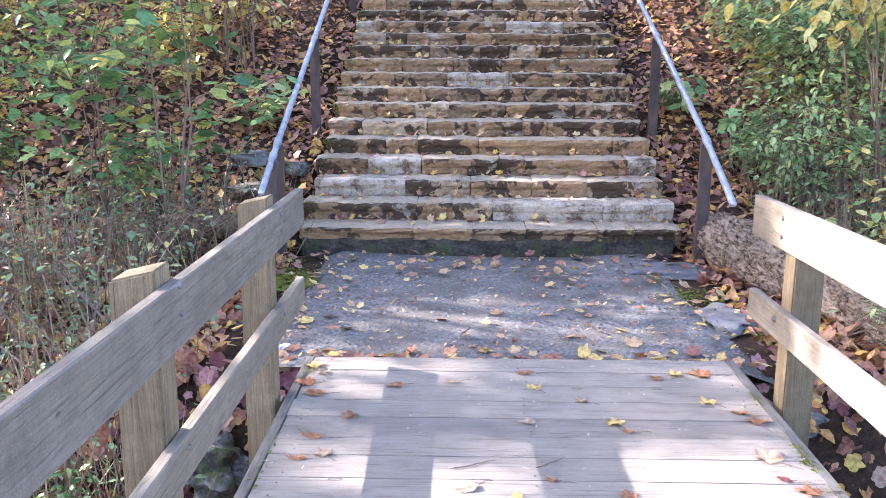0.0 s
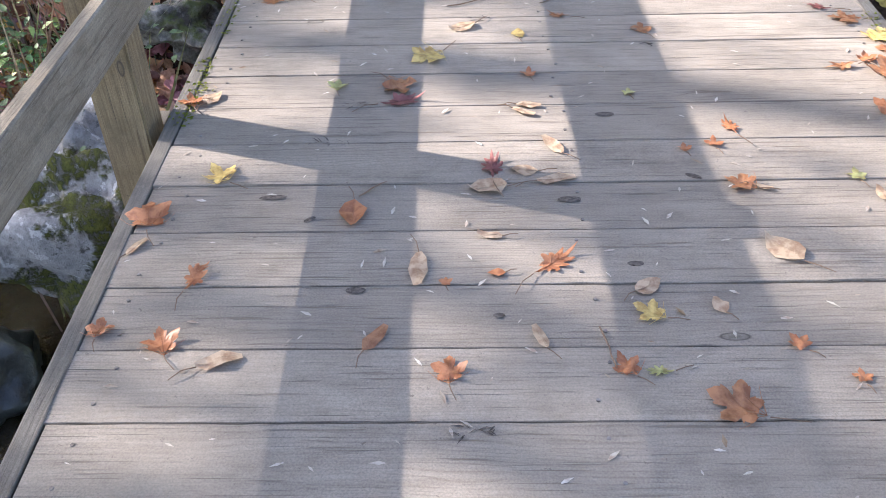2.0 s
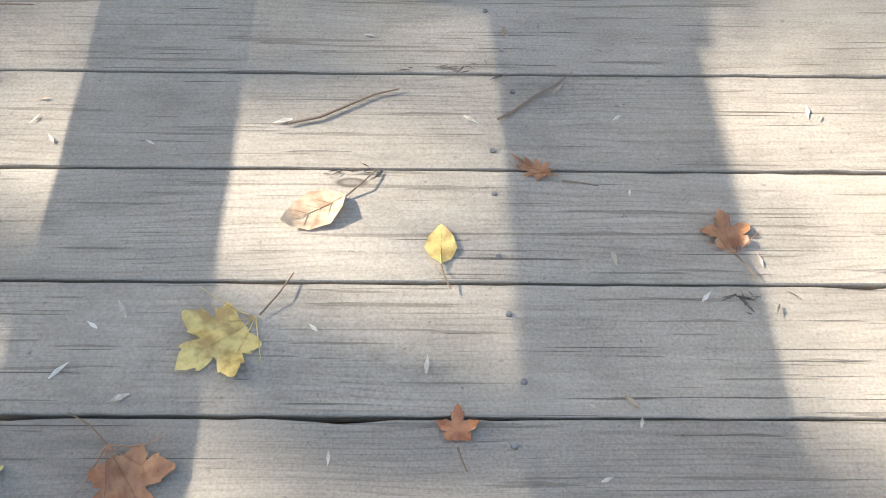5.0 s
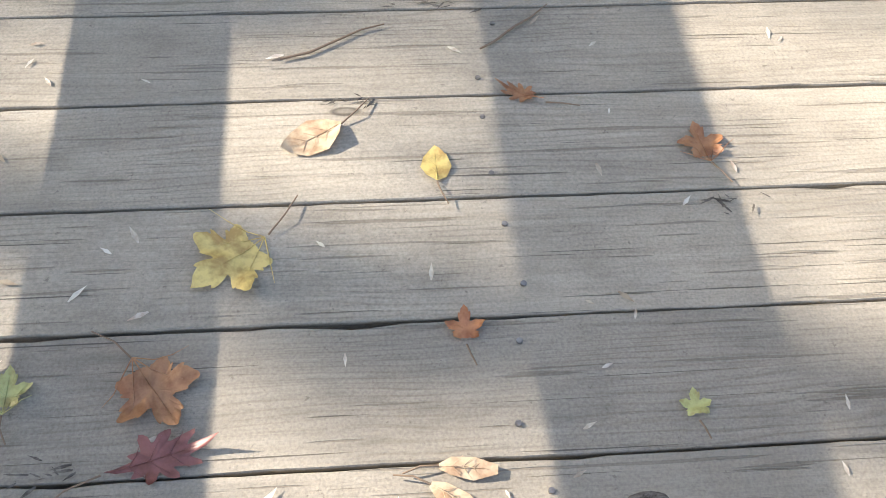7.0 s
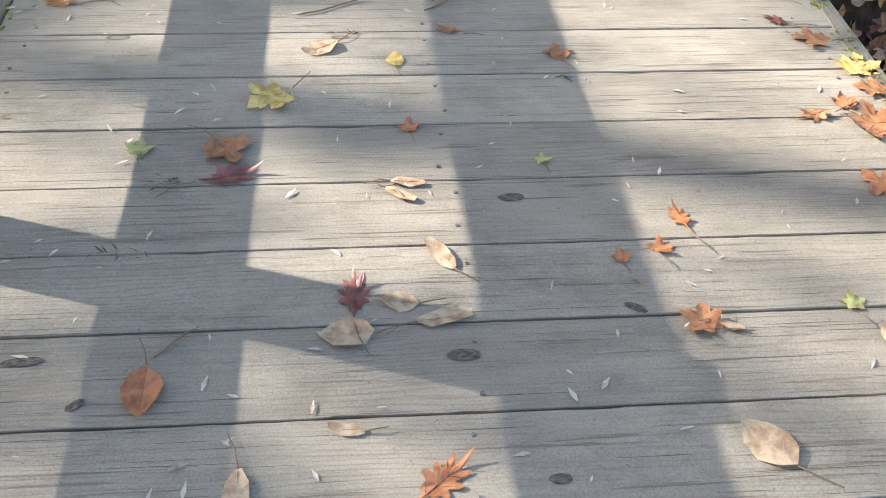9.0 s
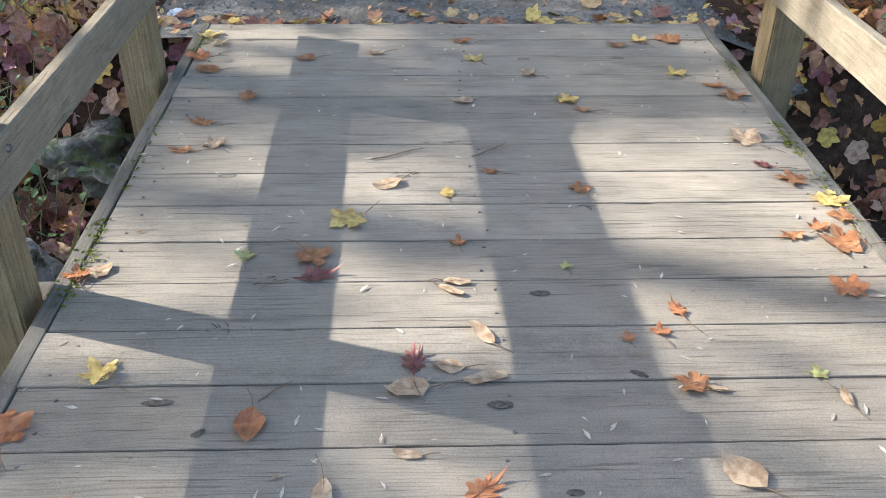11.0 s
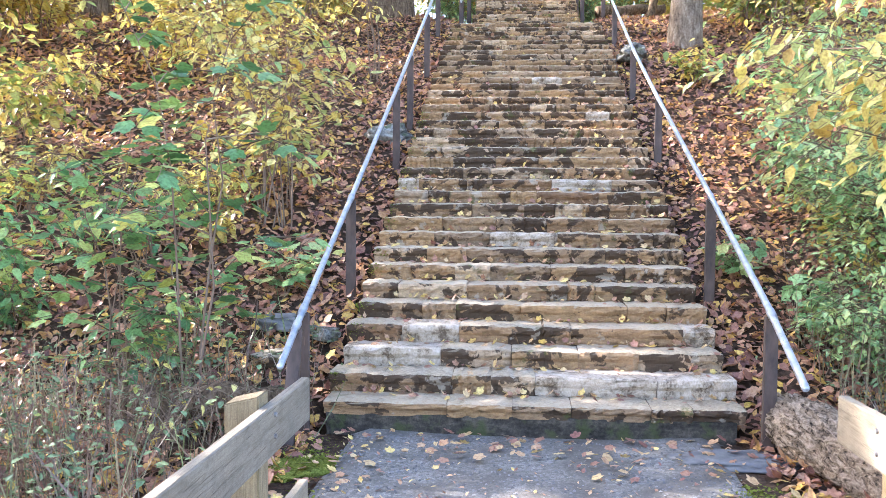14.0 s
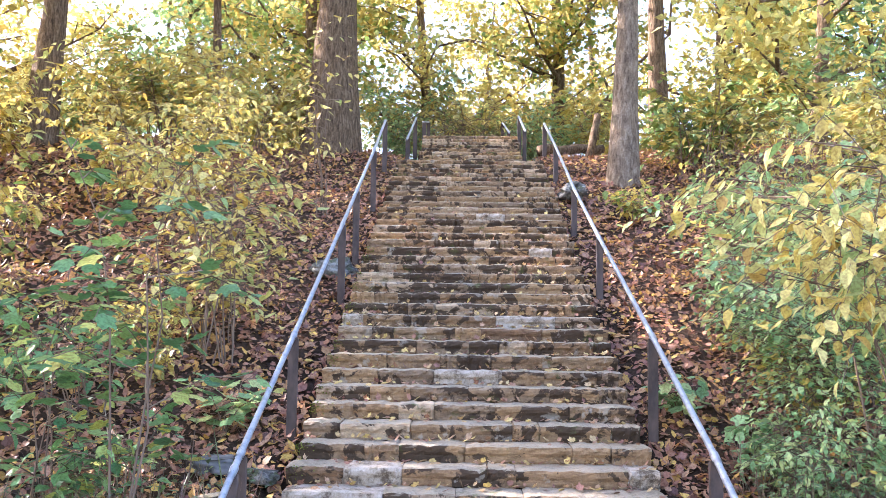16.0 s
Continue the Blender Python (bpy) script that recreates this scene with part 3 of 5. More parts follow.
def build_stairs():
    root = empty("stone_steps", (0, FIRST, 0), "long flight of worn tan and brown hewn stone steps with fallen leaves", "stone steps", kind="structure")
    bm = bmesh.new()
    for k in range(1, STEPS + UPPER + 1):
        a, b, y, z = step_span(k)
        box(bm, (a + 0.03, y + 0.03, z - 0.5), (b - 0.03, y + GOING + 0.34, z - 0.012), 0)
    part("core", bm, "mortar", root).matrix_parent_inverse = root.matrix_world.inverted()
    bpy.context.view_layer.update()
    inv = Matrix.Translation((0, -FIRST, 0))
    r = random.Random(5)
    kinds = [stone_mesh("stone", L, GOING + 0.02, RISE + 0.012, 100 + i) for i, L in enumerate([0.24, 0.33, 0.42, 0.52, 0.62, 0.78, 0.29, 0.38, 0.47, 0.56, 0.68, 0.9])]
    pales = []
    for me in kinds:
        pm = me.copy()
        pm.materials[0] = MATS["pale stone"]
        pales.append(pm)
    bm = bmesh.new()
    box(bm, (LEFT + 0.02, FIRST + 0.028, -0.3), (RIGHT - 0.02, FIRST + 0.3, 0.05), 0.012, 0.004)
    part("footing", bm, "wet footing", root, "dark damp mossy footing course").matrix_parent_inverse = root.matrix_world.inverted()
    lens = [0.24, 0.33, 0.42, 0.52, 0.62, 0.78, 0.29, 0.38, 0.47, 0.56, 0.68, 0.9]
    for k in range(1, STEPS + UPPER + 1):
        a, b, y, z = step_span(k)
        x = a + r.uniform(-0.03, 0.02)
        tall = 0.68 if k == 1 else 1.0
        while x < b - 0.06:
            i = r.randrange(len(kinds))
            L = lens[i]
            if x + L > b - 0.16:
                L = b + r.uniform(-0.02, 0.03) - x
            pale = any(k == ks and x < xs < x + L for ks, xs in PALE)
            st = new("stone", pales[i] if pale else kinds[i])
            st.parent = root
            st.matrix_parent_inverse = inv
            st.location = (x + L / 2, y + r.uniform(-0.012, 0.012), z - RISE * tall - 0.006)
            st.scale = (L / lens[i] * 0.994, 1, tall)
            st.rotation_euler = (r.uniform(-0.012, 0.012), r.uniform(-0.01, 0.01), r.uniform(-0.015, 0.015))
            x += L


# ---- footbridge ----
DECK_L, DECK_R, DECK_END, BOARD = -0.70, 1.44, 4.33, 0.188


def build_bridge():
    deck = empty("bridge_deck", (0.37, 1.2, 0), "weathered grey timber footbridge deck of cross planks", "bridge", kind="structure")
    inv = Matrix.Translation((-0.37, -1.2, 0))
    kinds = []
    for i in range(12):
        bm = bmesh.new()
        hw = (DECK_R - DECK_L) / 2 - 0.045
        n = 64
        rows = []
        prof = [(-0.0922, -0.038), (-0.0922, -0.003), (-0.0908, -0.0006), (-0.03, 0.0), (0.03, 0.0), (0.0908, -0.0006), (0.0922, -0.003), (0.0922, -0.038)]
        for a in range(n):
            x = -hw + 2 * hw * a / (n - 1)
            w = 0.0014 * noise.noise((x * 2.2, i * 7.1, 0))
            c = 0.0022 * noise.noise((x * 0.9, i * 3.3, 5))
            ring = []
            for y, z in prof:
                side = 1 if y > 0 else -1
                chip = 0.0016 * noise.noise((x * 34, i * 5.1, side * 9)) - 0.014 * max(0.0, noise.noise((x * 7.5, i * 2.7, side * 4)) - 0.42)
                ring.append(bm.verts.new((x, y + (w + chip) * side if abs(y) > 0.05 else y, z + c)))
            rows.append(ring)
        for a in range(n - 1):
            for j in range(len(prof) - 1):
                bm.faces.new((rows[a][j], rows[a + 1][j], rows[a + 1][j + 1], rows[a][j + 1]))
        bm.faces.new(rows[0])
        bm.faces.new(rows[-1][::-1])
        me = bpy.data.meshes.new("plank")
        bm.to_mesh(me)
        bm.free()
        me.materials.append(MATS["deck wood"])
        kinds.append(me)
    r = random.Random(3)
    for j in range(34):
        p = new("plank", kinds[(j * 5) % 12])
        p.parent = deck
        p.matrix_parent_inverse = inv
        p.location = ((DECK_L + DECK_R) / 2 + r.uniform(-0.004, 0.004), DECK_END - BOARD * (j + 0.5), r.uniform(-0.0015, 0.0015))
        p.rotation_euler = (r.uniform(-0.004, 0.004), 0, (0 if r.random() < 0.5 else math.pi) + r.uniform(-0.0012, 0.0012))
    for s, x0, x1 in ((0, DECK_L, DECK_L + 0.045), (1, DECK_R - 0.045, DECK_R)):
        bm = bmesh.new()
        box(bm, (x0, -2.06, -0.05), (x1 - 0.003, DECK_END - 0.005, 0.004), 0.004)
        part("edge_strip", bm, "edge wood", deck, "darkened edge strip with moss").matrix_parent_inverse = inv
        bm = bmesh.new()
        x = x0 if s == 0 else x1 - 0.09
        box(bm, (x + 0.004, -2.3, -0.31), (x + 0.086, DECK_END + 0.12, -0.052), 0.004)
        part("stringer", bm, "edge wood", deck).matrix_parent_inverse = inv
    bm = bmesh.new()
    for j in range(34):
        y = DECK_END - BOARD * j
        box(bm, (DECK_L + 0.06, y - 0.0035, -0.034), (DECK_R - 0.06, y + 0.0035, -0.022), 0)
    tagged(part("joint_debris", bm, "earth", deck, "dark debris packed in the plank joints"), kind="stuff").matrix_parent_inverse = inv
    bm = bmesh.new()
    for j in range(34):
        for x in (DECK_L + 0.12, 0.37, DECK_R - 0.12):
            for dy in (-0.05, 0.05):
                bmesh.ops.create_cone(bm, cap_ends=True, segments=8, radius1=0.0045, radius2=0.004, depth=0.003, matrix=pose(x + r.uniform(-0.02, 0.02), DECK_END - BOARD * (j + 0.5) + dy + r.uniform(-0.01, 0.01), 0.0012))
    tagged(part("nails", bm, "bolt steel", deck, "dark rusty nail heads"), kind="stuff").matrix_parent_inverse = inv
    bm = bmesh.new()
    box(bm, (0.33, -2.3, -0.31), (0.41, DECK_END - 0.05, -0.052), 0.004)
    part("stringer", bm, "edge wood", deck).matrix_parent_inverse = inv
    bm = bmesh.new()
    box(bm, (-1.0, DECK_END + 0.03, -1.1), (1.75, DECK_END + 0.4, -0.13), 0.02, 0.01)
    ab = part("abutment", bm, "mortar", None)
    tagged(ab, "rough stone abutment under the bridge end", "abutment", kind="structure")


def build_railing(side, label):
    """Posts outside the deck edge, a wide top rail and a narrower lower rail on their inner side."""
    s = -1 if side == "l" else 1
    edge = DECK_L if s < 0 else DECK_R
    root = empty("bridge_railing", (edge, 1.2, 0), label, "railing")
    inv = Matrix.Translation((-edge, -1.2, 0))
    inner = edge + s * 0.0
    outer = edge + s * 0.04
    def sloped(name, z_far, z_near, tall, y_far):
        bm = bmesh.new()
        n = 12
        rings = []
        for i in range(n):
            u = i / (n - 1)
            y, z = y_far + (-2.2 - y_far) * u, z_far + (z_near - z_far) * u
            w = 0.002 * noise.noise((y * 1.3, s, tall * 9))
            x0, x1 = sorted((inner + w, outer + w))
            c = 0.005
            rings.append([bm.verts.new(p) for p in ((x0 + c, y, z), (x1 - c, y, z), (x1, y, z - c), (x1, y, z - tall + c), (x1 - c, y, z - tall), (x0 + c, y, z - tall), (x0, y, z - tall + c), (x0, y, z - c))])
        for a, b in zip(rings, rings[1:]):
            for k in range(8):
                bm.faces.new((a[k], a[(k + 1) % 8], b[(k + 1) % 8], b[k]))
        bm.faces.new(rings[0][::-1])
        bm.faces.new(rings[-1])
        bmesh.ops.recalc_face_normals(bm, faces=bm.faces)
        ob = part(name, bm, "rail wood", root)
        ob.matrix_parent_inverse = inv
        return ob
    if s < 0:
        top, low = sloped("top_rail", 0.85, 0.965, 0.187, 4.36), sloped("lower_rail", 0.415, 0.468, 0.134, 4.33)
    else:
        top, low = sloped("top_rail", 0.862, 1.02, 0.187, 4.2), sloped("lower_rail", 0.42, 0.52, 0.134, 4.18)
    bpy.context.view_layer.update()
    for y in (3.8, 2.4, 0.9, -0.6, -2.05):
        bm = bmesh.new()
        x0, x1 = sorted((outer + s * 0.001, outer + s * 0.128))
        zt = 0.89 + 0.023 * (4.36 - y) if s < 0 else 0.825 + 0.02 * (4.2 - y)
        ret = bmesh.ops.create_cube(bm, size=1.0)
        for v in ret["verts"]:
            top_v = v.co.z > 0
            out = (v.co.x > 0) == (s > 0)
            v.co = Vector((x0 if v.co.x < 0 else x1, y + v.co.y * 0.13, (zt - (0.03 if out else 0.0)) if top_v else -0.55))
        bmesh.ops.bevel(bm, geom=bm.edges[:], offset=0.006, segments=2, affect="EDGES")
        p = part("post", bm, "post wood", root, "yellowish pressure-treated post with split grain")
        p.matrix_parent_inverse = inv
        bm = bmesh.new()
        bx0, bx1 = sorted((outer + s * 0.002, outer + s * 0.06))
        box(bm, (bx0 - 0.0, y + 0.068, -0.3), (bx1, y + 0.15, -0.06), 0.004)
        part("bracket_block", bm, "edge wood", root).matrix_parent_inverse = inv
        for z in (0.80 + 0.038 * (4.36 - y), 0.72 + 0.038 * (4.36 - y), 0.37 + 0.012 * (4.33 - y)):
            bm = bmesh.new()
            bmesh.ops.create_cone(bm, cap_ends=True, segments=10, radius1=0.011, radius2=0.008, depth=0.008, matrix=pose(inner - s * 0.003, y + 0.01, z, 0, -90 * s, 0))
            part("bolt", bm, "bolt steel", low if z < 0.6 else top, "rusty bolt head")
    return root


# ---- stair handrails ----
def handrail(name_at, pipe, posts, label):
    """A sloping steel pipe on flat brown posts; posts: y, foot, lean."""
    root = empty("handrail", name_at, label, "handrail", group="stair handrails")
    inv = Matrix.Translation(-Vector(name_at))
    pts = [Vector(p) for p in pipe]
    V, F = tube(pts, [0.024] * len(pts), 12)
    o = raw("pipe", [tuple(v) for v in V], F, "pipe steel", root, smooth=True)
    o.matrix_parent_inverse = inv
    for p in (pts[0], pts[-1]):
        bm = bmesh.new()
        bmesh.ops.create_uvsphere(bm, u_segments=12, v_segments=6, radius=0.0242, matrix=Matrix.Translation(p))
        part("end_cap", bm, "pipe steel", o)

    def on(y):
        for a, b in zip(pts, pts[1:]):
            if min(a.y, b.y) <= y <= max(a.y, b.y):
                return a.lerp(b, (y - a.y) / (b.y - a.y))
        return pts[-1]
    for y, foot, lean in posts:
        t = on(y)
        bm = bmesh.new()
        ret = bmesh.ops.create_cube(bm, size=1.0)
        for v in ret["verts"]:
            up = v.co.z > 0
            v.co = Vector((t.x + v.co.x * 0.09, t.y + v.co.y * 0.045 + (0 if up else lean), (t.z - 0.02 - v.co.y * 0.018) if up else foot - 0.25))
        bmesh.ops.bevel(bm, geom=bm.edges[:], offset=0.005, segments=1, affect="EDGES")
        part("post", bm, "post paint", root, "dark brown painted post").matrix_parent_inverse = inv
        V, F = tube([t - (pts[1] - pts[0]).normalized() * 0.05, t + (pts[1] - pts[0]).normalized() * 0.05], [0.03, 0.03], 12)
        raw("coupling", [tuple(v) for v in V], F, "pipe steel", o, smooth=True)
    return root


def build_handrails():
    handrail((-1.36, 6.95, 0), [(-1.36, 6.35, 0.51), (-1.36, 7.02, 0.82), (-1.37, 8.9, 1.6), (-1.37, 12.0, 2.97), (-1.38, 15.8, 4.66), (-1.40, 18.05, 5.68)],
             [(6.78, 0.0, -0.32), (6.98, 0.1, 0.0), (8.9, 0.64, 0.0), (12.0, 2.03, 0.0), (13.45, 2.75, 0.0), (15.8, 3.85, 0.0), (18.0, 4.9, 0.0)], "grey steel pipe handrail on brown posts beside the stone steps")
    handrail((1.9, 6.86, 0), [(1.9, 6.09, 0.5), (1.9, 6.9, 0.86), (1.9, 8.95, 1.65), (1.9, 12.2, 2.86), (1.9, 14.9, 3.9), (1.92, 18.1, 5.22), (1.92, 20.6, 6.22)],
             [(6.86, 0.1, 0.0), (8.9, 0.85, 0.0), (12.15, 1.95, 0.0), (14.87, 3.0, 0.0), (18.0, 4.3, 0.0), (20.5, 5.4, 0.0)], "grey steel pipe handrail on brown posts, opposite side of the steps")
    handrail((-1.0, 19.6, 5.3), [(-1.05, 19.2, 5.55), (-1.0, 21.6, 6.55)], [(19.4, 5.2, 0), (21.4, 5.8, 0)], "short upper pipe handrail at the top flight")
    handrail((-0.9, 22.5, 5.9), [(-0.85, 22.0, 6.55), (-0.8, 24.0, 7.0)], [(22.3, 5.8, 0), (23.8, 6.0, 0)], "short upper pipe handrail at the top flight")
    handrail((1.5, 20.6, 5.3), [(1.5, 20.6, 6.05), (1.45, 22.4, 6.8)], [(20.8, 5.5, 0), (22.2, 5.8, 0)], "short upper pipe handrail at the top flight")
    handrail((1.3, 23.6, 5.9), [(1.25, 22.9, 6.5), (1.15, 25.0, 7.25)], [(23.1, 5.9, 0), (24.8, 6.2, 0)], "short upper pipe handrail at the top flight")


# ---- stones and logs ----
def rock(at, size, material, label, seed, category="rock", flat=0.0):
    bm = bmesh.new()
    bmesh.ops.create_icosphere(bm, subdivisions=4, radius=1.0)
    for v in bm.verts:
        d = v.co.normalized()
        k = 1 + 0.55 * noise.noise(d * 1.2 + Vector((seed * 3.1, 0, 0))) + 0.32 * noise.noise(d * 2.7 + Vector((0, seed, 0))) + 0.1 * noise.noise(d * 5 + Vector((0, 0, seed))) + 0.045 * noise.noise(d * 13 + Vector((0, seed, seed)))
        q = d * 1.0
        v.co = Vector((q.x * size[0], q.y * size[1], q.z * size[2])) * k
        if flat:
            v.co.z = max(-flat, min(flat, v.co.z))
    for f in bm.faces:
        f.smooth = True
    ob = part("rock", bm, material)
    ob.location = at
    ob.rotation_euler = (0, 0, seed * 1.7)
    return tagged(ob, label, category)


def build_rocks():
    rock((-1.1, 2.66, -0.62), (0.17, 0.36, 0.3), "lichen rock", "pale mossy boulder on the creek bank beside the bridge", 1)
    rock((-1.5, 2.25, -0.92), (0.2, 0.2, 0.17), "wet rock", "dark wet rounded stone at the creek edge", 2)
    rock((-1.3, 3.2, -0.66), (0.24, 0.24, 0.24), "lichen rock", "mossy stone on the creek bank", 3)
    rock((-1.14, 4.1, -0.5), (0.2, 0.17, 0.13), "rock", "dark grey stone beside the bridge post", 4)
    rock((-1.15, 4.75, -0.42), (0.22, 0.2, 0.16), "rock", "pale stone in the bank under the landing", 5)
    rock((-1.88, 8.3, 0.52), (0.24, 0.17, 0.12), "slate", "flat grey slab lying on leaves by the handrail", 6, flat=0.06)
    rock((-1.5, 8.2, 0.45), (0.22, 0.1, 0.08), "rock", "pale flat stone lying beside the steps", 7, flat=0.05)
    rock((-1.8, 7.75, 0.3), (0.2, 0.1, 0.09), "stone", "brown broken stone lying beside the steps", 8, flat=0.06)
    rock((-1.18, 6.1, -0.11), (0.18, 0.27, 0.06), "moss", "flat moss-covered stone at the landing edge", 9, flat=0.04)
    rock((-1.1, 5.35, -0.12), (0.2, 0.3, 0.06), "rock", "flat pale stone at the landing edge", 10, flat=0.04)
    rock((1.72, 5.3, -0.09), (0.2, 0.3, 0.06), "slate", "flat grey slab at the landing edge", 11, flat=0.04)
    rock((1.66, 6.55, -0.09), (0.2, 0.45, 0.06), "slate", "flat grey slab beside the log", 12, flat=0.04)
    rock((1.78, 4.45, -0.3), (0.18, 0.2, 0.1), "rock", "mossy stone under the bridge corner", 13)
    rock((-1.62, 13.0, 2.45), (0.2, 0.3, 0.15), "rock", "pale stone beside the steps", 14)
    rock((2.1, 16.6, 4.1), (0.2, 0.3, 0.15), "rock", "pale stone beside the upper steps", 15)
    # log
    pts = [Vector((2.6, 4.7, -0.06)).lerp(Vector((2.04, 6.95, 0.1)), i / 69) for i in range(70)]
    V, F = tube(pts, [0.2 + 0.012 * math.sin(i * 0.35) for i in range(70)], 90, 0.10)
    W = []
    for i, v in enumerate(V):
        d = v - pts[i // 90]
        th = math.atan2(d.z, d.x)
        w = Vector((math.cos(th) * 2.6 + 0.5 * noise.noise((v.y * 5, th, 0)), v.y * 2.6, math.sin(th) * 2.6))
        ridge = abs(noise.noise(w * 2.0)) + 0.5 * abs(noise.noise(w * 4.6))
        W.append(tuple(v + d * (0.34 * min(0.5, ridge) - 0.08)))
    V = W
    n = len(V)
    root = empty("log", (2.1, 6.1, 0.0), "thick fallen log with deeply ridged grey-brown bark beside the landing", "log")
    inv = Matrix.Translation((-2.1, -6.1, 0))
    raw("bark", V, F, "log bark", root, smooth=True).matrix_parent_inverse = inv
    for ring, p in ((V[:90], pts[0]), (V[-90:], pts[-1])):
        c = sum((Vector(v) for v in ring), Vector()) / 90
        raw("cut_end", [tuple(c)] + ring, [(0, 1 + k, 1 + (k + 1) % 90) for k in range(90)], "bark", root).matrix_parent_inverse = inv


# ---- trees and shrubs ----
def tree(at, height, girth, lean, crown, material, label, seed, limbs=7, leaves=2600, leaf=(0.09, 0.16), first=0.35, shape=None, bark="bark"):
    """Tapered trunk with limbs and branches, and a crown of leaf sprays along them."""
    r = random.Random(seed)
    base = Vector(at)
    root = empty("tree", base, label, "tree")
    inv = Matrix.Translation(-base)
    top = base + Vector((lean[0], lean[1], height))
    pts = [base.lerp(top, i / 9) + Vector((noise.noise((i * 0.4, seed, 0)), noise.noise((i * 0.4, seed, 9)), 0)) * 0.25 * (i / 9) for i in range(10)]
    pts[0] = pts[0] - Vector((0, 0, 0.5))
    rad = [girth * (1.5 if i == 0 else 1.12 if i == 1 else 1.0) * (1 - 0.085 * i) for i in range(10)]
    V, F = tube(pts, rad, 18, 0.12)
    trunk = raw("trunk", [tuple(v) for v in V], F, bark, root, smooth=True)
    trunk.matrix_parent_inverse = inv
    sprays = []
    for _ in range(limbs):
        u = r.uniform(first, 0.98)
        i = min(8, int(u * 9))
        p = pts[i].lerp(pts[i + 1], u * 9 - i)
        a = r.uniform(0, 2 * math.pi)
        L = crown * r.uniform(0.6, 1.1) * (1.15 - 0.6 * u)
        d = Vector((math.cos(a), math.sin(a), r.uniform(0.15, 0.7)))
        q = [p + d * L * t + Vector((0, 0, 0.12 * L * t * t)) + Vector((noise.noise((t * 3, seed, a)), noise.noise((t * 3, a, seed)), 0)) * 0.18 * L * t for t in (0, 0.25, 0.5, 0.75, 1.0)]
        runs = [(q, [rad[i] * 0.38 * (1 - 0.2 * k) for k in range(5)], 7, 0.1)]
        for t in range(1, 5):
            for _ in range(2):
                e = q[t] + Vector((r.gauss(0, 1), r.gauss(0, 1), r.gauss(0.1, 0.5))) * L * 0.3
                m = q[t].lerp(e, 0.5) + Vector((0, 0, 0.05 * L))
                runs.append(([q[t], m, e], [rad[i] * 0.13, rad[i] * 0.08, 0.008], 5, 0.0))
                sprays += [e, m, q[t].lerp(e, 0.8)]
        tubes("limb", runs, "bark", trunk)
    c = np.array([tuple(s) for s in sprays])
    pick = c[RNG.randint(0, len(c), leaves)]
    P = pick + RNG.normal(0, 1, (leaves, 3)) * np.array([0.32, 0.32, 0.2]) * crown * 0.32
    P = P[~sunlit(P)]
    scatter("crown", P, leaf, shape or DIAMOND, material, root, pitch=(-1.2, 0.3), roll=0.9).matrix_parent_inverse = inv
    return root


def shrub(at, spread, height, stems, leaves, leaf, material, label, seed, shape=OVAL, category="shrub", thick=0.008, droop=0.25, name="shrub", hang=0.45, twigs=9, low=0.24):
    """Arching stems from one foot, with drooping twigs that carry leaves on both sides."""
    r = random.Random(seed)
    base = Vector(at)
    root = empty(name, base, label, category)
    inv = Matrix.Translation(-base)
    P, Y = [], []
    each = leaves / max(1, stems * twigs)
    for _ in range(stems):
        a = r.uniform(0, 2 * math.pi)
        d = Vector((math.cos(a), math.sin(a), 0)) * spread * r.uniform(0.2, 1.0)
        h = height * r.uniform(0.55, 1.05)
        b = base + Vector((r.gauss(0, 0.12) * spread, r.gauss(0, 0.12) * spread, -0.05))
        q = [b + d * (t ** 1.5) + Vector((0, 0, h * (t - droop * t * t))) + Vector((noise.noise((t * 3, a, seed)), noise.noise((t * 3, seed, a)), 0)) * 0.12 * height * t for t in (0, 0.2, 0.4, 0.6, 0.8, 1.0)]
        runs = [(q, [thick * (1 - 0.15 * k) for k in range(6)], 5, 0.0)]
        for k in range(twigs):
            t = 5 * (low + (1 - low) * (k + r.random()) / twigs)
            t = min(t, 4.999)
            i = min(4, int(t))
            p = q[i].lerp(q[i + 1], t - i)
            ya = a + r.uniform(-1.9, 1.9)
            L = min(0.8, 0.24 * height) * r.uniform(0.5, 1.25)
            e = p + Vector((math.cos(ya), math.sin(ya), r.uniform(-0.1, 0.45))) * L
            mid = p.lerp(e, 0.5) + Vector((0, 0, 0.1 * L))
            e.z -= hang * 0.5 * L
            runs.append(([p, mid, e], [thick * 0.5, thick * 0.35, thick * 0.2], 4, 0.0))
            n = int(each) + (r.random() < each - int(each))
            for m in range(n):
                u = 0.15 + 0.9 * (m + 0.5 * r.random()) / n
                w = (p.lerp(mid, u * 2) if u < 0.5 else mid.lerp(e, u * 2 - 1)) + Vector((r.gauss(0, 0.02), r.gauss(0, 0.02), r.gauss(0, 0.015)))
                P.append(tuple(w))
                Y.append(ya - math.pi / 2 + (1 if m % 2 else -1) * r.uniform(0.3, 1.2))
        tubes("stem", runs, "twig", root).matrix_parent_inverse = inv
    if P:
        scatter("foliage", P, leaf, shape, material, root, pitch=(-hang * 2.2, 0.15), roll=0.5, yaw=np.array(Y), curl=0.5).matrix_parent_inverse = inv
    return root


def gz(x, y):
    return float(ground(x, y))


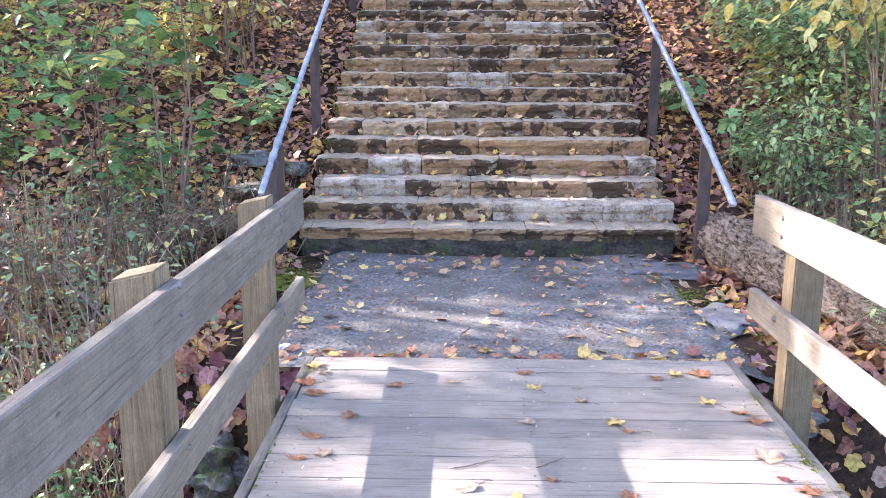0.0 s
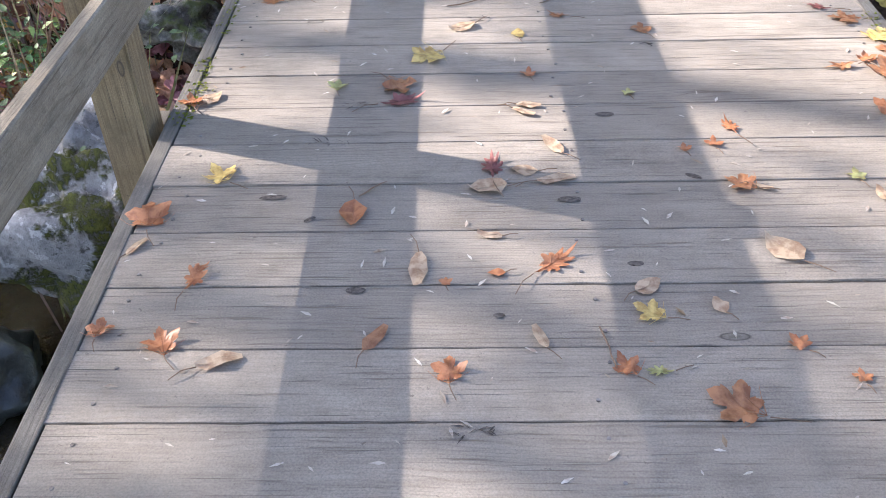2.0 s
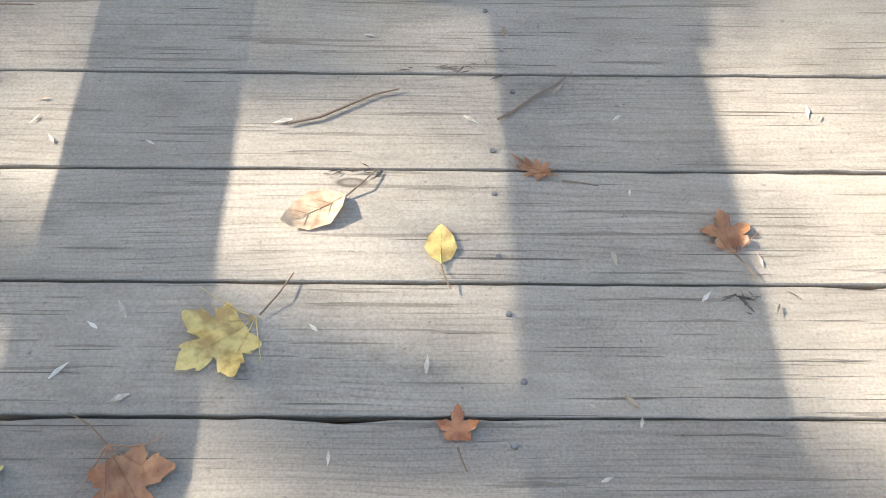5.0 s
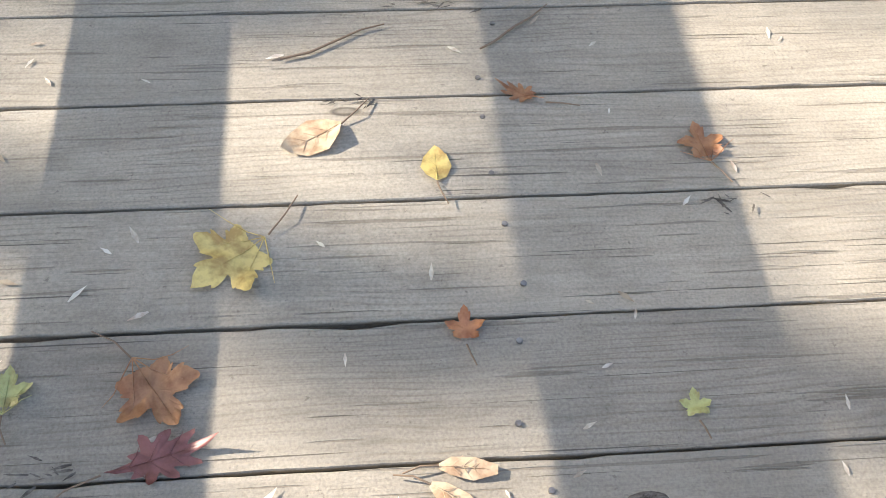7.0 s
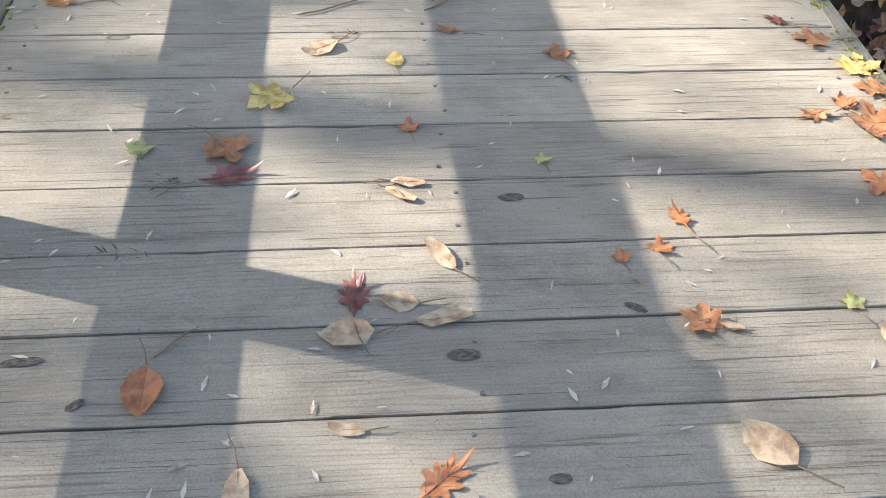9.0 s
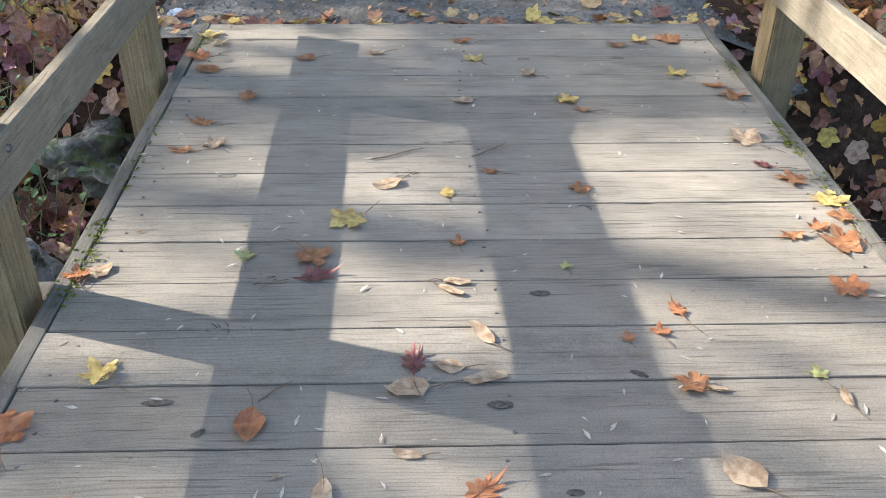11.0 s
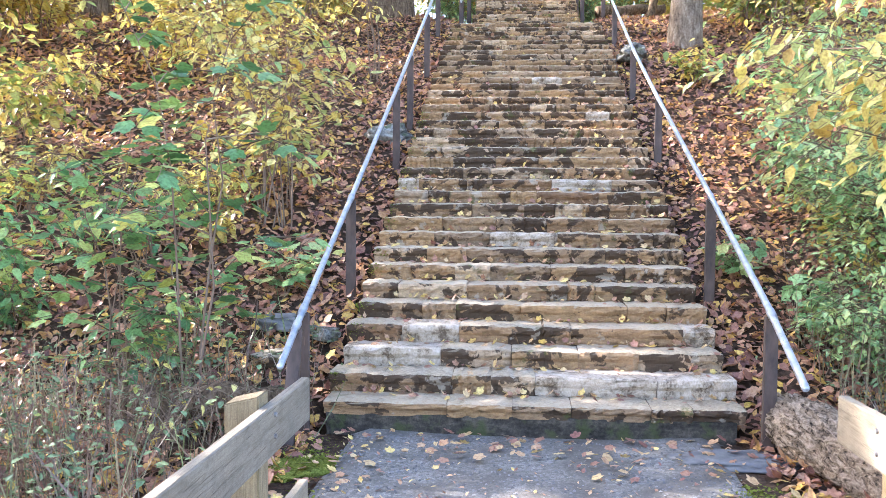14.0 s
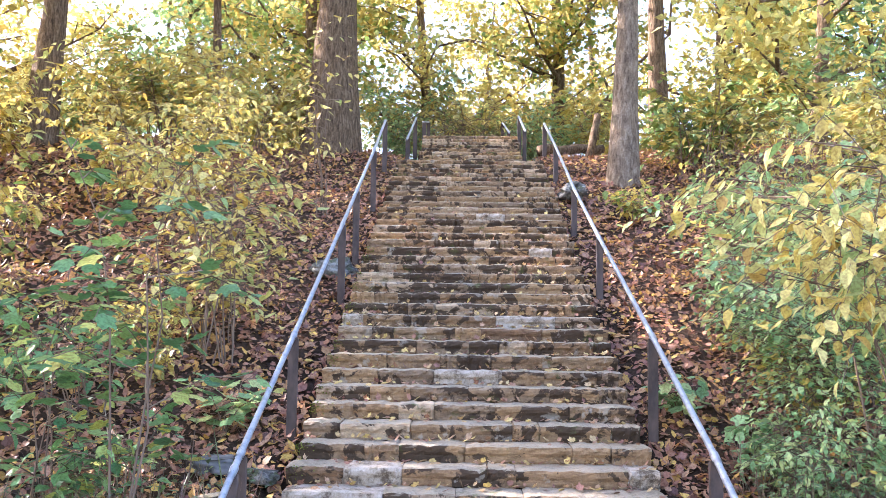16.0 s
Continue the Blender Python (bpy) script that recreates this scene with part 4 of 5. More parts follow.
def build_woods():
    tree((-2.8, 20.4, gz(-2.8, 20.4)), 15, 0.5, (0.3, 0.2), 4.0, "yellow foliage", "large rough-barked tree with yellow leaves near the top steps", 11, 12, 5200, (0.1, 0.2))
    tree((3.12, 17.6, gz(3.12, 17.6)), 13, 0.24, (0.5, 0.2), 3.4, "bright green foliage", "pale grey-barked tree with green leaves beside the upper steps", 12, 10, 3600, (0.12, 0.22), 0.22, MAPLE, "pale bark")
    tree((-9.0, 19.5, gz(-9.0, 19.5)), 13, 0.3, (1.0, 0.3), 3.6, "mixed foliage", "leaning dark-barked tree on the slope", 13, 9, 3600, (0.12, 0.2))
    tree((4.9, 22.5, gz(4.9, 22.5)), 13, 0.24, (-0.3, 0.2), 3.4, "bright green foliage", "slim tree with green leaves on the hilltop", 14, 9, 3200, (0.12, 0.2))
    tree((-6.0, 22.8, gz(-6.0, 22.8)), 12, 0.13, (-0.6, 0.4), 3.2, "yellow foliage", "slender forked tree with yellow leaves", 15, 9, 3400, (0.1, 0.18))
    r = random.Random(21)
    spots = [(-13, 24), (-4.5, 27), (-16, 30), (-9, 31), (-1.0, 31), (3.2, 29.5), (8, 28), (12, 24), (7.5, 19.5), (10.5, 33), (-21, 24), (17, 30), (0.8, 38), (-6, 39), (6, 40), (-14, 42), (14, 42), (-25, 38), (23, 26), (26, 40)]
    for i, (x, y) in enumerate(spots):
        mat = ("yellow foliage", "mixed foliage", "yellow foliage", "bright green foliage")[i % 4]
        lab = {"yellow foliage": "woodland tree with yellow autumn leaves", "mixed foliage": "woodland tree with green and yellow autumn leaves", "bright green foliage": "woodland tree still in green leaf"}[mat]
        tree((x, y, gz(x, y)), r.uniform(9, 14), r.uniform(0.12, 0.26), (r.uniform(-1, 1), r.uniform(-0.5, 0.5)), r.uniform(3.4, 4.8), mat, lab, 40 + i, 12, 6500, (0.16, 0.32), 0.08)
    # slim trees added out of view towards the sun, to shade deck and landing
    for i, (x, y, hh, n) in enumerate([(-10.0, 3.8, 8.8, 3600), (-9.0, 8.0, 8.6, 6500)]):
        tree((x, y, gz(x, y)), hh, 0.07, (0.2, 0.0), 2.2, "yellow foliage", "added out-of-view slim tree with yellow leaves, shading deck and landing", 70 + i, 12, n, (0.1, 0.18), 0.4)
    # trees added towards the sun, mostly out of view, to block its light
    for i, (x, y, h, c, n) in enumerate([(-8.5, 9.5, 11, 4.2, 6500), (-10.5, 14.5, 12, 4.6, 6500), (-13.5, 7.0, 13, 4.4, 6000), (-15, 12.5, 14, 5, 6500), (-7.5, 12.5, 9, 3.6, 4500), (-9.5, -2.0, 12, 4.5, 6000), (-13, 19, 14, 4.6, 5000)]):
        tree((x, y, gz(x, y)), h, 0.2, (0.3, 0.1), c, "mixed foliage" if i % 2 else "yellow foliage", "added shade-casting woodland tree with thinning autumn leaves on the slope", 80 + i, 12, n, (0.16, 0.28), 0.3)


def build_shrubs():
    shrub((-2.15, 7.0, gz(-2.15, 7.0)), 0.4, 3.5, 3, 200, (0.11, 0.19), "green foliage", "slender young maple sapling with broad green leaves", 1, MAPLE, "sapling", 0.012, 0.05, hang=0.2)
    shrub((-2.95, 7.3, gz(-2.95, 7.3)), 0.5, 2.6, 4, 150, (0.11, 0.19), "green foliage", "young maple sapling with broad green leaves", 28, MAPLE, "sapling", 0.01, 0.08, hang=0.2)
    shrub((-2.0, 8.9, gz(-2.0, 8.9)), 0.4, 0.8, 4, 60, (0.12, 0.2), "bright green foliage", "low maple seedling in the leaf litter", 29, MAPLE, hang=0.2)
    shrub((-2.5, 10.2, gz(-2.5, 10.2)), 1.2, 2.9, 15, 620, (0.1, 0.17), "pale yellow foliage", "spreading bush with yellow leaves beside the steps", 30, thick=0.01, hang=0.5)
    shrub((-3.0, 7.4, gz(-3.0, 7.4)), 0.9, 1.5, 7, 110, (0.08, 0.16), "green foliage", "green leafy undergrowth shrub on the slope", 2)
    shrub((-3.3, 9.0, gz(-3.3, 9.0)), 0.9, 1.6, 9, 220, (0.08, 0.16), "green foliage", "green leafy undergrowth shrub on the slope", 3)
    shrub((-4.6, 8.2, gz(-4.6, 8.2)), 1.1, 2.2, 10, 420, (0.1, 0.18), "green foliage", "tall green undergrowth shrub on the slope", 4)
    shrub((-2.5, 11.6, gz(-2.5, 11.6)), 1.1, 2.4, 14, 200, (0.07, 0.13), "yellow foliage", "bare twiggy bush with a few yellow leaves beside the steps", 5)
    shrub((-3.7, 13.4, gz(-3.7, 13.4)), 1.4, 3.2, 14, 600, (0.09, 0.16), "yellow foliage", "tall bush covered in yellow leaves", 6)
    shrub((-4.2, 16.4, gz(-4.2, 16.4)), 1.4, 3.4, 12, 700, (0.09, 0.16), "yellow foliage", "tall bush covered in yellow leaves", 7)
    shrub((-5.2, 15.0, gz(-5.2, 15.0)), 1.8, 3.6, 14, 1200, (0.1, 0.18), "yellow foliage", "wide bush covered in yellow leaves", 8)
    shrub((-6.0, 11.5, gz(-6.0, 11.5)), 1.5, 2.6, 12, 700, (0.1, 0.18), "mixed foliage", "bush in mixed green and yellow leaf", 9)
    shrub((3.6, 7.3, gz(3.6, 7.3)), 1.4, 5.2, 14, 900, (0.1, 0.18), "pale yellow foliage", "tall bush with large pale yellow leaves drooping over the slope", 10, droop=0.38, hang=0.65, thick=0.011, low=0.5)
    shrub((3.5, 9.0, gz(3.5, 9.0)), 1.1, 2.3, 22, 2600, (0.05, 0.1), "bright green foliage", "dense fresh green bush on the slope", 11, twigs=14)
    shrub((3.0, 7.7, gz(3.0, 7.7)), 0.75, 1.5, 16, 1300, (0.05, 0.09), "bright green foliage", "dense fresh green bush beside the log", 27, twigs=12)
    shrub((3.3, 6.1, gz(3.3, 6.1)), 0.6, 1.4, 10, 500, (0.06, 0.1), "pale yellow foliage", "yellow-leaved low bush beside the log", 31, twigs=10)
    shrub((3.4, 10.4, gz(3.4, 10.4)), 0.8, 1.7, 14, 1100, (0.07, 0.12), "bright green foliage", "fresh green leafy bush on the slope", 12)
    shrub((3.9, 12.0, gz(3.9, 12.0)), 1.2, 2.4, 12, 900, (0.08, 0.15), "bright green foliage", "fresh green leafy bush on the slope", 13)
    shrub((2.7, 8.4, gz(2.7, 8.4)), 0.35, 0.9, 5, 90, (0.1, 0.18), "bright green foliage", "small green seedling among the leaves", 14, MAPLE)
    shrub((2.3, 9.3, gz(2.3, 9.3)), 0.25, 0.7, 4, 40, (0.12, 0.2), "bright green foliage", "small maple seedling beside the handrail", 15, MAPLE)
    shrub((3.0, 15.3, gz(3.0, 15.3)), 0.6, 1.0, 7, 160, (0.1, 0.17), "mixed foliage", "low bush with yellow-green leaves under the tree", 16)
    shrub((0.2, 25.4, gz(0.2, 25.4)), 2.0, 2.6, 60, 1500, (0.07, 0.13), "mixed foliage", "tangled thicket of bare grey twigs at the top of the steps", 17, thick=0.012, twigs=12)
    shrub((-1.6, 26.4, gz(-1.6, 26.4)), 1.8, 2.4, 22, 1500, (0.1, 0.16), "bright green foliage", "tangled thicket at the top of the steps", 18)
    shrub((2.4, 26.2, gz(2.4, 26.2)), 1.8, 2.3, 22, 1500, (0.1, 0.16), "bright green foliage", "tangled thicket at the top of the steps", 19)
    shrub((-2.2, 6.3, gz(-2.2, 6.3)), 0.9, 1.0, 20, 30, (0.05, 0.09), "yellow foliage", "tangle of bare dry twigs beside the landing", 20, thick=0.006)
    shrub((-3.0, 5.3, gz(-3.0, 5.3)), 0.9, 1.2, 20, 60, (0.05, 0.09), "mixed foliage", "tangle of bare dry twigs on the bank", 21, thick=0.006)
    shrub((2.5, 4.6, gz(2.5, 4.6)), 0.7, 1.2, 14, 70, (0.06, 0.1), "bright green foliage", "twiggy undergrowth beside the railing", 22, thick=0.006)
    shrub((-2.2, 15.6, gz(-2.2, 15.6)), 0.9, 4.6, 5, 150, (0.1, 0.17), "yellow foliage", "thin sapling with sparse yellow leaves before the large tree", 24, thick=0.012, droop=0.1, category="sapling")
    shrub((-1.75, 3.1, gz(-1.75, 3.1)), 0.45, 0.5, 12, 240, (0.04, 0.08), "green foliage", "low green weeds on the creek bank", 25, thick=0.004)
    shrub((-1.9, 4.1, gz(-1.9, 4.1)), 0.5, 0.6, 12, 160, (0.04, 0.08), "green foliage", "low green weeds on the creek bank", 26, thick=0.004)
    shrub((2.1, 3.4, gz(2.1, 3.4)), 0.5, 0.7, 10, 220, (0.05, 0.09), "green foliage", "low green undergrowth below the railing", 23, thick=0.005)
    r = random.Random(31)
    k = 100
    for x0, x1, y0, y1, n, h, mats, lab in (
            (-4.8, -2.6, 4.6, 9.5, 4, (0.5, 0.9), ("green foliage", "mixed foliage"), "low green undergrowth among fallen leaves"),
            (-6.5, -2.9, 9.0, 15.0, 7, (0.7, 1.6), ("green foliage", "yellow foliage", "yellow foliage"), "leafy undergrowth bush on the slope"),
            (-11.0, -4.2, 15.5, 22.0, 9, (2.0, 3.8), ("yellow foliage", "yellow foliage", "mixed foliage"), "tall yellow-leaved understorey bush"),
            (3.3, 5.4, 5.8, 11.0, 12, (1.0, 2.2), ("bright green foliage", "mixed foliage", "green foliage"), "dense leafy bush on the slope"),
            (3.4, 9.0, 11.0, 20.0, 16, (1.6, 3.6), ("mixed foliage", "yellow foliage", "bright green foliage"), "leafy understorey bush on the slope"),
            (-16.0, 16.0, 24.0, 34.0, 34, (2.5, 5.0), ("yellow foliage", "mixed foliage", "bright green foliage", "yellow foliage"), "tall understorey bush on the hilltop")):
        for _ in range(n):
            x, y, hh = r.uniform(x0, x1), r.uniform(y0, y1), r.uniform(*h)
            if (abs(x - 0.3) < 1.9 and y < 26) or (1.9 < x < 3.7 and 9 < y < 20):
                continue
            far = y > 15
            shrub((x, y, gz(x, y)), hh * 0.55, hh, 11, int((260 if not far else 620) * min(1.6, hh * 0.6)), (0.12, 0.24) if far else (0.06, 0.13), r.choice(mats), lab, k, OVAL, thick=0.007 if not far else 0.014)
            k += 1
    # tall dry stalks and grasses
    N = 3600
    cl = np.array([(-2.6, 5.6), (-3.4, 6.6), (-2.3, 7.2), (-4.4, 6.0), (-1.7, 3.9), (-2.4, 4.4), (3.0, 6.2), (2.9, 7.2), (3.3, 5.0), (2.5, 8.2)])
    c = cl[RNG.randint(0, len(cl), N)] + RNG.normal(0, 0.45, (N, 2))
    c = c[(c[:, 0] < -1.25) | (c[:, 0] > 2.45)]
    P = np.stack([c[:, 0], c[:, 1], ground(c[:, 0], c[:, 1]) - 0.02], 1)
    tagged(scatter("dry_grass", P, (0.2, 0.85), BLADE, "dry stalks", pitch=(0.5, 2.5), roll=0.6, curl=0.5), "tall dry grass and weed stalks on the bank", "grass", kind="stuff")
    P2 = P[RNG.randint(0, len(P), 5200)] + np.stack([RNG.normal(0, 0.15, 5200), RNG.normal(0, 0.15, 5200), RNG.uniform(0.05, 0.75, 5200)], 1)
    tagged(scatter("weed_leaves", P2, (0.03, 0.07), OVAL, "weed foliage", pitch=(-0.8, 0.4)), "small green weed leaves among dry stalks", "weeds", kind="stuff")


# ---- fallen leaves ----
def build_litter():
    N = 66000
    x, y = RNG.uniform(-5.0, 5.0, N), 4.0 + 17.5 * RNG.uniform(0, 1, N) ** 1.35
    ok = ~((x > LEFT - 0.02) & (x < RIGHT + 0.02) & (y > 4.3)) & (((x + 1.95) / 0.5) ** 2 + ((y - 6.65) / 0.28) ** 2 > 1)
    x, y = x[ok], y[ok]
    P = np.stack([x, y, ground(x, y) + RNG.uniform(0.008, 0.05, len(x))], 1)
    st = steepness(x, y)
    h = len(P) // 4
    tagged(scatter("leaf_litter", P[:h], (0.06, 0.125), MAPLE, "litter", pitch=(-0.5, 0.5), roll=0.5, curl=0.6, tilt=st[:h]), "brown and orange fallen leaves covering the slope", "leaf litter", kind="stuff")
    tagged(scatter("leaf_litter", P[h:], (0.045, 0.105), OVAL, "litter", pitch=(-0.5, 0.5), roll=0.5, curl=0.8, tilt=st[h:]), "brown and orange fallen leaves covering the slope", "leaf litter", kind="stuff")
    N = 26000
    side = RNG.uniform(0, 1, N) < 0.65
    x, y = np.where(side, RNG.uniform(-11.0, -5.0, N), RNG.uniform(5.0, 9.0, N)), RNG.uniform(8.0, 23.0, N)
    P = np.stack([x, y, ground(x, y) + RNG.uniform(0.008, 0.05, N)], 1)
    tagged(scatter("leaf_litter", P, (0.07, 0.15), OVAL, "litter", pitch=(-0.5, 0.5), roll=0.5, curl=0.8, tilt=steepness(x, y)), "brown fallen leaves on the outer slope", "leaf litter", kind="stuff")
    N = 3600
    x, y = np.where(RNG.uniform(0, 1, N) < 0.85, RNG.uniform(-3.2, -0.75, N), RNG.uniform(1.5, 3.5, N)), RNG.uniform(1.2, 4.5, N)
    P = np.stack([x, y, ground(x, y) + RNG.uniform(0.005, 0.04, N)], 1)
    P = P[P[:, 2] > -0.95]
    tagged(scatter("leaf_litter", P, (0.05, 0.12), MAPLE, "shade-toned litter", pitch=(-0.5, 0.5), roll=0.5, curl=0.6, tilt=steepness(P[:, 0], P[:, 1])), "fallen leaves on the creek bank, coloured darker for its shade", "leaf litter", kind="stuff")
    # moss on the deck edges
    for cx, runs in ((DECK_L + 0.04, ((2.35, 2.75, 260), (2.9, 3.5, 160), (4.0, 4.2, 120))), (DECK_R - 0.04, ((2.6, 3.0, 120), (3.1, 3.35, 220), (3.7, 3.9, 90)))):
        for y0, y1, n in runs:
            P = np.stack([cx + RNG.normal(0, 0.014, n), RNG.uniform(y0, y1, n), np.full(n, 0.002)], 1)
            tagged(scatter("moss", P, (0.006, 0.016), OVAL, "moss", pitch=(-0.1, 0.6), roll=0.5), "green moss growing along the deck edge", "moss", kind="stuff")
    # moss on the landing's edge stones and the ends of the steps
    for cx, cy, cz, sx, sy, n in ((-1.15, 6.2, -0.055, 0.09, 0.2, 500), (-1.05, 5.35, -0.08, 0.07, 0.2, 200), (1.6, 5.75, -0.06, 0.1, 0.12, 260), (1.75, 5.05, -0.07, 0.08, 0.12, 160)):
        P = np.stack([cx + RNG.normal(0, sx, n), cy + RNG.normal(0, sy, n), np.full(n, cz)], 1)
        tagged(scatter("moss", P, (0.012, 0.035), OVAL, "moss", pitch=(-0.1, 0.8), roll=0.6), "green moss and tiny weeds on the landing's edge stones", "moss", kind="stuff")
    for k in range(2, 22):
        a, b, y, z = step_span(k)
        P = np.stack([a + np.abs(RNG.normal(0, 0.07, 70)), y + RNG.uniform(-0.01, 0.03, 70), z - np.abs(RNG.normal(0, 0.05, 70))], 1)
        if k % 3:
            tagged(scatter("moss", P, (0.01, 0.028), OVAL, "moss", pitch=(-0.4, 0.9), roll=0.8), "green moss on the end of a stone step", "moss", kind="stuff")
    # on the treads
    P = []
    for k in range(1, STEPS + UPPER + 1):
        a, b, y, z = step_span(k)
        n = 84 if k < 14 else 50
        xs = RNG.uniform(a + 0.02, b - 0.02, n)
        ys = y + GOING - np.abs(RNG.normal(0, 0.09, n)) - 0.01
        ys = np.where(RNG.uniform(0, 1, n) < 0.2, y + RNG.uniform(0.03, GOING, n), np.clip(ys, y + 0.04, y + GOING))
        P.append(np.stack([xs, ys, np.full(n, z + 0.02)], 1))
    tagged(scatter("step_leaves", np.concatenate(P), (0.03, 0.075), MAPLE, "step litter", pitch=(-0.1, 0.5), roll=0.5, curl=0.8), "small orange and yellow leaves lying on the treads", "fallen leaves", kind="stuff")
    # landing
    n = 400
    xs, ys = RNG.uniform(-1.15, 1.8, n), RNG.uniform(4.36, 6.9, n)
    keep = RNG.uniform(0, 1, n) < np.where(ys < 4.65, 1.0, 0.2 + 0.8 * (np.abs(xs - 0.3) / 1.5) ** 2 + 0.7 * (ys > 6.4))
    xs, ys = xs[keep], ys[keep]
    P = np.stack([xs, ys, np.full(len(xs), -0.045)], 1)
    extra = np.stack([RNG.uniform(-0.9, 1.6, 110), 4.34 + np.abs(RNG.normal(0, 0.08, 110)), np.full(110, -0.03)], 1)
    bits = np.stack([RNG.uniform(-1.0, 1.65, 480), RNG.uniform(4.4, 6.9, 480), np.full(480, -0.05)], 1)
    tagged(scatter("leaf_bits", bits, (0.018, 0.05), OVAL, "step litter", pitch=(-0.1, 0.5), roll=0.5, curl=0.5), "small yellow and brown leaf scraps on the gravel", "fallen leaves", kind="stuff")
    P = np.concatenate([P, extra])
    tagged(scatter("landing_leaves", P, (0.045, 0.1), MAPLE, "step litter", pitch=(-0.2, 0.3), roll=0.3, curl=0.5), "orange, yellow and brown leaves on the gravel", "fallen leaves", kind="stuff")
    # pale seed husks on the deck
    n = 460
    xs, ys = RNG.uniform(-0.64, 1.38, n), RNG.uniform(-1.5, 4.3, n)
    tagged(scatter("seed_husks", np.stack([xs, ys, np.full(n, 0.003)], 1), (0.012, 0.034), half_shape([(0, 0.04), (0.4, 0.14), (1, 0.0)]), "seed husk", pitch=(-0.05, 0.1), roll=0.2), "pale slivers of seed husk scattered on the planks", "seed husks", kind="stuff")


LEAF_WORDS = {"yellow leaf": "yellow", "pale leaf": "pale tan", "orange leaf": "orange", "brown leaf": "russet brown", "maroon leaf": "dark maroon", "lime leaf": "pale lime-green"}
LEAF_SHAPES = {"maple": ringed(MAPLE_FINE), "oak": ringed(OAK_FINE), "oval": half_shape([(0, 0.0), (0.15, 0.22), (0.4, 0.34), (0.7, 0.26), (0.9, 0.1), (1, 0.0)]), "half": half_shape([(0, 0.05), (0.2, 0.16), (0.6, 0.2), (1, 0.08)])}


def deck_leaf(x, y, turn, size, shape, material):
    """One fallen leaf on the planks, curled, with its stalk."""
    V, T = LEAF_SHAPES[shape]
    ob_seed = x * 13.7 + y * 7.3
    W = []
    for v in V:
        p = Vector((v[0], v[1] - 0.45, 0))
        c = 0.16 * p.length_squared * (1.5 + noise.noise((ob_seed, 0, 0))) + 0.2 * noise.noise((p.x * 2.4 + ob_seed, p.y * 2.4, 0)) + 0.08 * abs(p.x)
        W.append((p.x * size, p.y * size, max(0.0, c) * size + 0.002))
    me = bpy.data.meshes.new("fallen_leaf")
    me.from_pydata(W, [], [tuple(t) for t in T])
    me.polygons.foreach_set("use_smooth", [True] * len(me.polygons))
    me.materials.append(MATS[material])
    ob = new("fallen_leaf", me)
    ob.location, ob.rotation_euler = (x, y, 0.002), (0, 0, radians(turn))
    tagged(ob, f"{LEAF_WORDS[material]} fallen {shape if shape != 'half' else 'torn'} leaf lying on the deck planks", "leaf", "fallen leaves on the deck")
    p0 = Vector((0, -0.45 * size, 0.004))
    V2, F2 = tube([p0, p0 + Vector((0.06 * size, -0.3 * size, 0.006)), p0 + Vector((0.2 * size, -0.6 * size, 0.002))], [0.0014, 0.0012, 0.001], 5)
    raw("stalk", [tuple(v) for v in V2], F2, "twig", ob)
    if size > 0.055:
        def lift(x, y):
            c = 0.16 * (x * x + y * y) * (1.5 + noise.noise((ob_seed, 0, 0))) + 0.2 * noise.noise((x * 2.4 + ob_seed, y * 2.4, 0)) + 0.08 * abs(x)
            return Vector((x * size, y * size, max(0.0, c) * size + 0.0026))
        ribs = {"maple": (-62, -30, 0, 30, 62), "oak": (0,), "oval": (0,), "half": (0,)}[shape]
        runs = []
        for g in ribs:
            d = (math.sin(radians(g)) * 0.72, math.cos(radians(g)) * (0.72 if g else 0.9))
            runs.append(([lift(d[0] * t, -0.4 + d[1] * t) for t in (0, 0.3, 0.6, 0.9)], [0.0009, 0.0008, 0.0006, 0.0003], 4, 0.0))
        if len(ribs) == 1:
            for t in (0.2, 0.4, 0.6):
                for sx in (-1, 1):
                    runs.append(([lift(sx * 0.17 * v, -0.4 + 0.9 * t + 0.16 * v) for v in (0, 0.5, 1.0)], [0.0006, 0.0005, 0.0003], 4, 0.0))
        tubes("vein", runs, material, ob)


